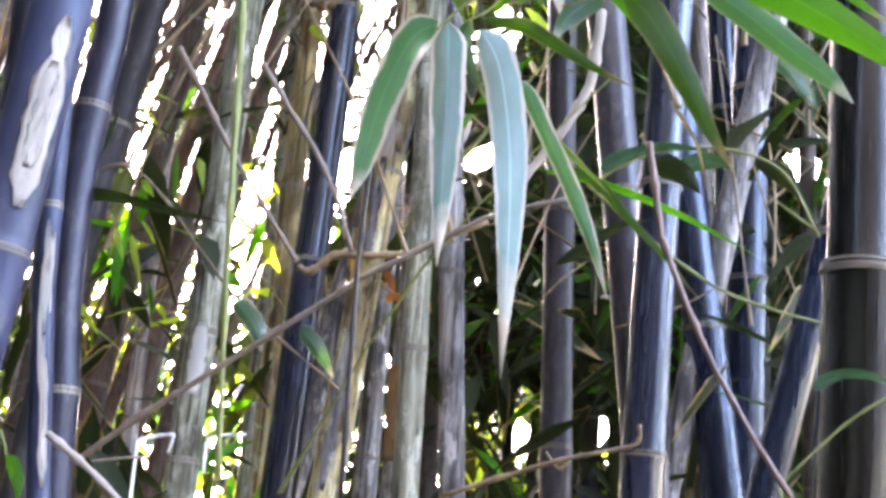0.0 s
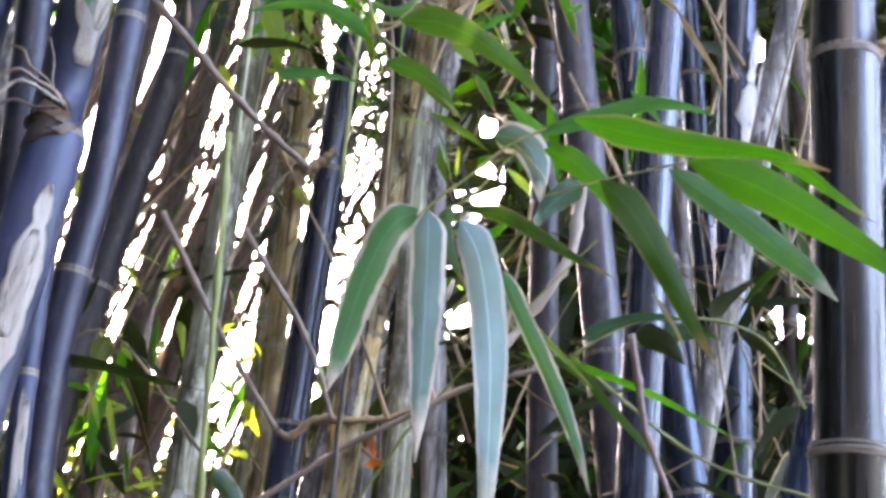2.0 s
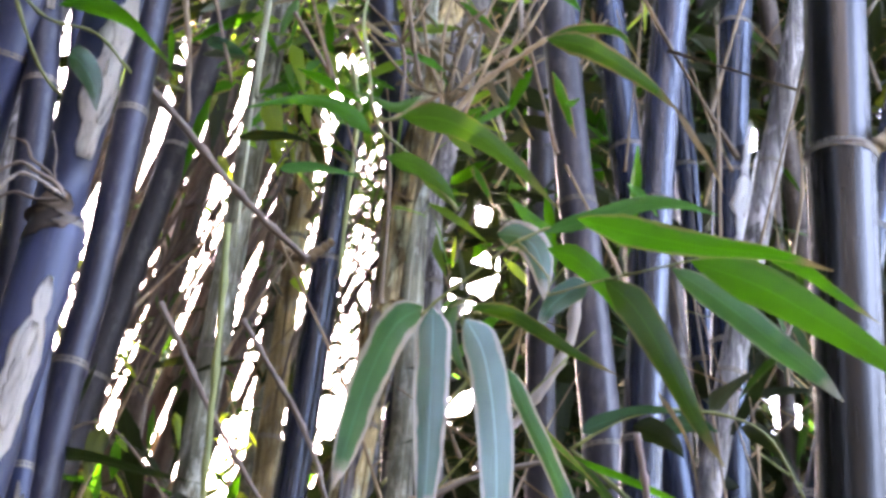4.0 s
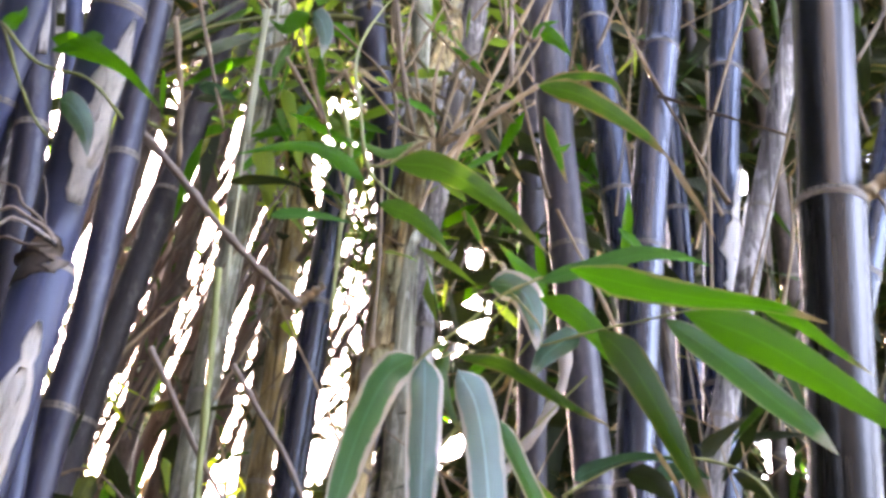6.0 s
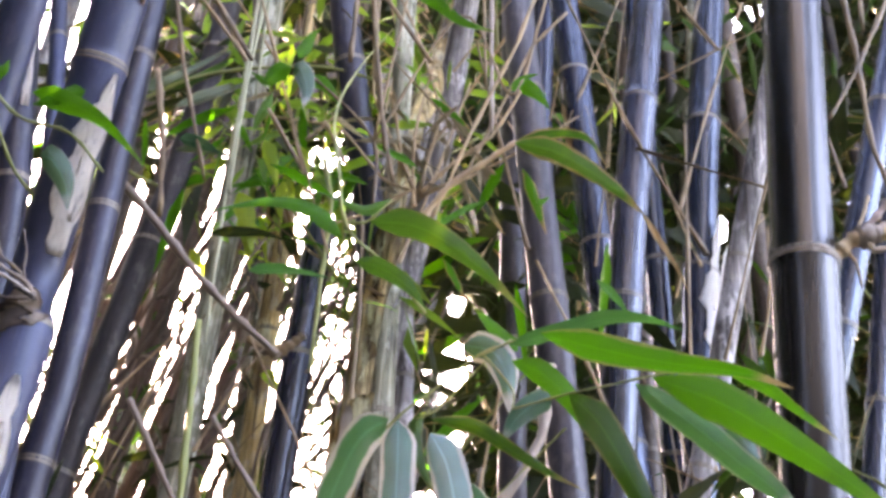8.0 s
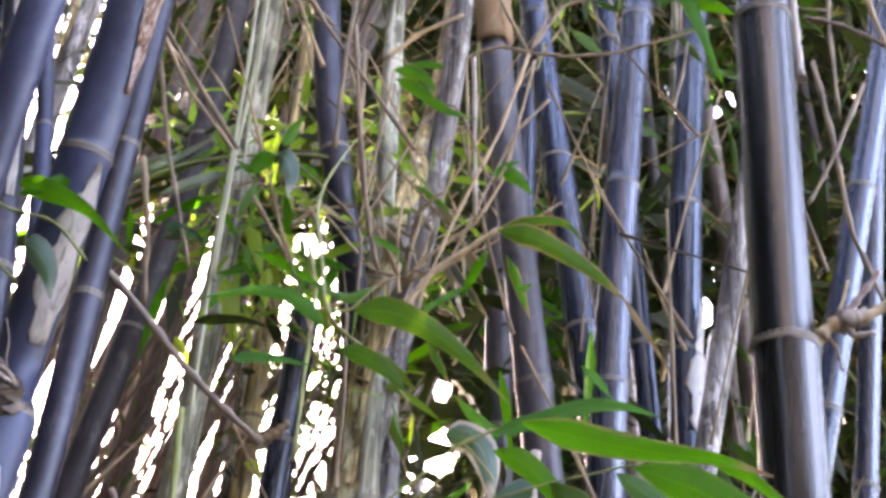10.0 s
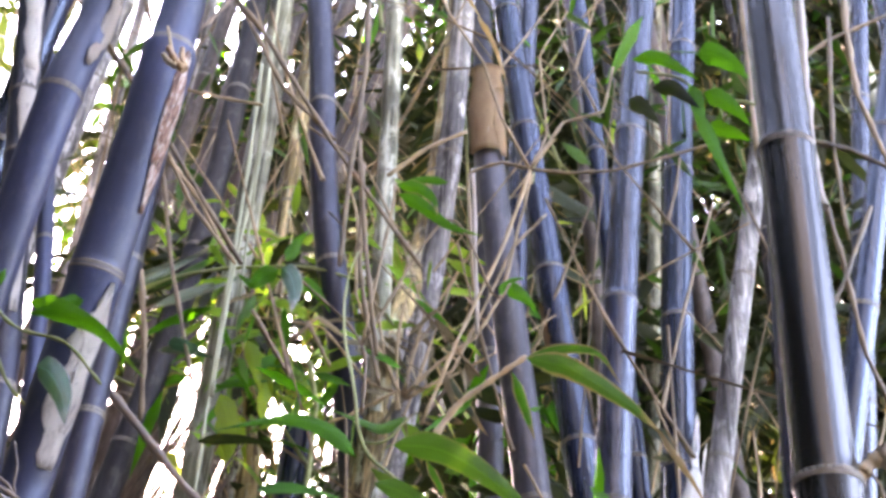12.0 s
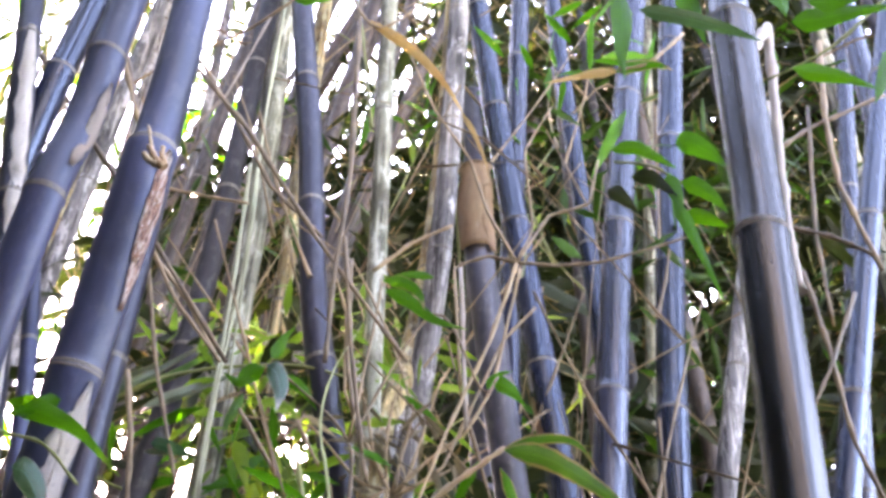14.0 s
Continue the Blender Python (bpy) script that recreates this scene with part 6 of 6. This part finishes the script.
for k in range(120):
    y = shade.uniform(2.0, 3.2)
    p0 = Vector((shade.uniform(-0.46, -0.17) * y, y, 1.6 + shade.uniform(0.32, 0.58) * y))
    way = Vector((shade.choice((-0.8, 0.25, 0.3, 0.35, 0.4, 0.5)) + shade.gauss(0, 0.15), 0, 1)) * shade.uniform(0.15, 0.4)
    strands.append([p0, p0 + way * 0.5 + Vector((shade.gauss(0, 0.012), 0, 0)), p0 + way])
for k in range(75):
    y = shade.uniform(2.3, 3.3)
    p0 = Vector((shade.uniform(-0.58, -0.20) * y, y, 1.6 + shade.uniform(0.10, 0.42) * y))
    way = Vector((shade.gauss(0.25, 0.035), 0.03, 1)) * shade.uniform(0.5, 1.0)
    strands.append([p0, p0 + way * 0.5, p0 + way])
twig_stuff("twig_thicket", "thin dark twigs and stalks against the bright sky", strands, 0.0040, TWIG_DULL)
near, far, low, rear, wall, crown, bits = [], [], [], [], [], [], []
for k in range(310):
    y = shade.uniform(2.2, 3.2)
    across, up = shade.choice(((shade.uniform(-0.27, -0.17), shade.uniform(0.42, 0.63)), (shade.uniform(-0.46, -0.28), shade.uniform(0.33, 0.58))))
    bits.append(((across * y, y, 1.6 + up * y), 2, (0.02, 0.02, 0.02)))
fine = random.Random(5)
for k in range(130):
    y = fine.uniform(2.2, 3.2)
    bits.append(((fine.uniform(-0.275, -0.185) * y, y, 1.6 + fine.uniform(0.43, 0.68) * y), 2, (0.02, 0.02, 0.03)))
for k in range(60):
    y = shade.uniform(3.0, 4.6)
    far.append(((shade.uniform(-0.15, 0.16) * y, y, 1.6 + shade.uniform(0.2, 0.85) * y), shade.randint(35, 55), (0.2, 0.2, 0.16)))
for k in range(15):
    y = shade.uniform(2.7, 3.7)
    far.append(((shade.uniform(-0.16, 0.02) * y, y, 1.6 + shade.uniform(0.12, 0.42) * y), shade.randint(20, 40), (0.16, 0.16, 0.15)))
for k in range(170):
    y = shade.uniform(1.9, 3.4)
    x, z = shade.uniform(-0.5, 0.5) * y, 1.5 + shade.uniform(0.1, 1.2) * y
    if in_gap(x, y, z) or x < -0.14 * y and z < 1.5 + 0.7 * y:
        continue
    near.append(((x, y, z), shade.randint(6, 16), (0.10, 0.10, 0.09)))
for k in range(1300):
    y = shade.uniform(3.6, 6.5)
    x, z = shade.uniform(-0.95, 0.75) * y, 1.2 + shade.uniform(-0.05, 1.45) * y
    if in_gap(x, y, z) or -0.45 < x / y < -0.17 and z < 1.6 + 0.70 * y:
        continue
    edge_on = x < -0.50 * y and z < 1.5 + 0.6 * y
    if x < -0.12 * y and not edge_on and (z < 1.2 + 0.42 * y or shade.random() < 0.88):
        continue
    far.append(((x, y, z), shade.randint(45, 80), (0.24, 0.24, 0.20)))
for k in range(110):
    y = shade.uniform(3.6, 5.5)
    x, z = shade.uniform(-0.40, -0.10) * y, 1.6 + shade.uniform(0.79, 0.97) * y
    far.append(((x, y, z), shade.randint(45, 70), (0.2, 0.2, 0.14)))
for k in range(420):
    y = shade.uniform(3.4, 6.0)
    x = shade.uniform(-0.9, 0.75) * y
    z = shade.uniform(0.1, 1.45 + (0.33 if x < -0.1 * y else 0.18) * y)
    if -0.42 < x / y < -0.06 and z > 1.6 and shade.random() < 0.45:
        continue
    low.append(((x, y, z), shade.randint(30, 60), (0.22, 0.22, 0.18)))
for k in range(90):
    y = shade.uniform(3.8, 6.5)
    x = shade.uniform(-0.62, -0.08) * y
    if not -0.31 < x / y < -0.25:
        low.append(((x, y, 1.5 + shade.uniform(-0.12, 0.25) * y), shade.randint(35, 55), (0.2, 0.2, 0.14)))
for k in range(620):
    y = shade.uniform(8.0, 14)
    x, z = shade.uniform(-1.0, 0.9) * y, shade.uniform(0.0, 1.3) * y
    if x < -0.10 * y and z > 0.32 * y:
        continue
    rear.append(((x, y, z), shade.randint(45, 75), (0.6, 0.6, 0.5)))
fresh = []
for k in range(66):
    y = shade.uniform(1.65, 2.3)
    fresh.append(((shade.uniform(-0.37, -0.13) * y, y, 1.6 + shade.uniform(0.56, 0.84) * y), 7, (0.06, 0.06, 0.05)))
leaf_stuff("bamboo_leaves", "light green bamboo leaves lit from behind", fresh, LEAF_BACKLIT, (0.05, 0.12), seed=14)
leaf_stuff("bamboo_leaves", "small bamboo leaves hanging before the bright sky", bits, LEAF_MID, (0.03, 0.075), seed=13, sparse=False)
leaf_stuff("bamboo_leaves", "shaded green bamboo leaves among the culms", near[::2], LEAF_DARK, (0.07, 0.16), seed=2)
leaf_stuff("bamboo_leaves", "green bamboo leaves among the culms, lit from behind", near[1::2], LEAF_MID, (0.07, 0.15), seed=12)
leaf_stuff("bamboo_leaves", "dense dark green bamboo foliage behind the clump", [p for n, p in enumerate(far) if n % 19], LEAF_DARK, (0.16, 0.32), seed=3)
leaf_stuff("bamboo_leaves", "green bamboo foliage behind the clump", far[::19], LEAF, (0.14, 0.28), seed=4)
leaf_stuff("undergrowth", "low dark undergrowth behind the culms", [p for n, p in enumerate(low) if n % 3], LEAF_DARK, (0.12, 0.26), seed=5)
leaf_stuff("undergrowth", "low sunlit yellow-green undergrowth behind the culms", low[::3], LEAF_SUNLIT, (0.08, 0.16), seed=10)
# Far column of leaves, added to keep the sun off the right-hand culms.
sun_screen = []
for k in range(90):
    y = shade.uniform(44.0, 46.0)
    sun_screen.append(((shade.uniform(0.42, 1.28) - 0.398 * y, y, 1.6 + shade.uniform(0.31, 0.56) * y), 60, (0.08, 0.3, 0.5)))
leaf_stuff("sun_screen_leaves", "slim leaf column added far off to shade the culms", sun_screen, LEAF_DARK, (0.35, 0.7), seed=15, sparse=False)
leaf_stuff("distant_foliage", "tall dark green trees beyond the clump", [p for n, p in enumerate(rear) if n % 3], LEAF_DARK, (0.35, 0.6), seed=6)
leaf_stuff("distant_foliage", "sunlit yellow-green foliage beyond the clump", rear[::3], LEAF, (0.25, 0.45), seed=7)

# an unseen wall added behind the path, so that the culms reflect a sunlit grey surface
bm = bmesh.new()
bmesh.ops.create_cube(bm, size=1.0, matrix=pose(1.3, -7.6, 5.4, 0, 0, 3) @ Matrix.Diagonal((9.6, 0.3, 11.0, 1)))
me = bpy.data.meshes.new("wall_south")
bm.to_mesh(me)
bm.free()
me.materials.append(REFLECTOR_GREY)
tagged(new("wall_south", me), "unseen grey wall added as a reflection for the culms", "wall", kind="structure")

# foliage added out of view, behind and above, to block the sky and darken the culms' reflections
for k in range(1000):
    a = radians(shade.uniform(142, 238))
    d = shade.uniform(4.0, 7.5)
    wall.append(((math.cos(a) * d, math.sin(a) * d, shade.uniform(0, 1.55) * d), 34, (0.5, 0.5, 0.45)))
for k in range(120):
    crown.append(((shade.uniform(-4.5, 2.0), shade.uniform(-2.5, 3.2), shade.uniform(7.0, 9.5)), 40, (0.5, 0.5, 0.3)))
for k in range(260):
    y = shade.uniform(3.2, 8.0)
    crown.append(((shade.uniform(-0.12, 0.9) * y, y, 2.8 + 1.38 * y + shade.uniform(0, 1.5)), 40, (0.5, 0.5, 0.3)))
for k in range(420):
    a = radians(shade.uniform(-124, 16))
    d = shade.uniform(5.0, 8.0)
    wall.append(((math.cos(a) * d, math.sin(a) * d, shade.uniform(0, 1.2 + (0.60 if a < -0.80 else 0.50 if a < -0.42 else 0.45) * d)), 34, (0.5, 0.5, 0.3)))
for k in range(30):
    a = radians(shade.uniform(-44, -25))
    d = shade.uniform(4.5, 7.5)
    wall.append(((math.cos(a) * d, math.sin(a) * d, shade.uniform(0.3, 1.3) * d), 30, (0.5, 0.5, 0.45)))
for k in range(170):
    y = shade.uniform(-7.0, -2.5)
    crown.append(((shade.uniform(0.05, 1.0) * y, y, 1.6 - shade.uniform(1.2, 2.3) * y), shade.randint(14, 46), (0.3, 0.3, 0.25)))
for k in range(70):
    crown.append(((shade.uniform(1.5, 6.0), shade.uniform(-5.0, 3.0), shade.uniform(6.0, 8.5)), 40, (0.5, 0.5, 0.3)))
for k in range(220):
    y = shade.uniform(3.0, 7.0)
    crown.append(((shade.uniform(-1.1, -0.05) * y, y, 1.8 + shade.uniform(1.72, 2.5) * y), 40, (0.35, 0.35, 0.25)))
for k in range(300):
    a = radians(shade.choice((shade.uniform(18, 64), shade.uniform(133, 147))))
    d = shade.uniform(6.0, 9.0)
    wall.append(((math.cos(a) * d, math.sin(a) * d, shade.uniform(0, 1.5) * d), 34, (0.55, 0.55, 0.45)))
leaf_stuff("sky_blocking_foliage", "added dark foliage that blocks sky light around the path", wall, LEAF_DARK, (0.35, 0.6), seed=8)
leaf_stuff("sky_blocking_canopy", "unseen leaf canopy added to block sky light", crown, LEAF_DARK, (0.2, 0.4), seed=9)
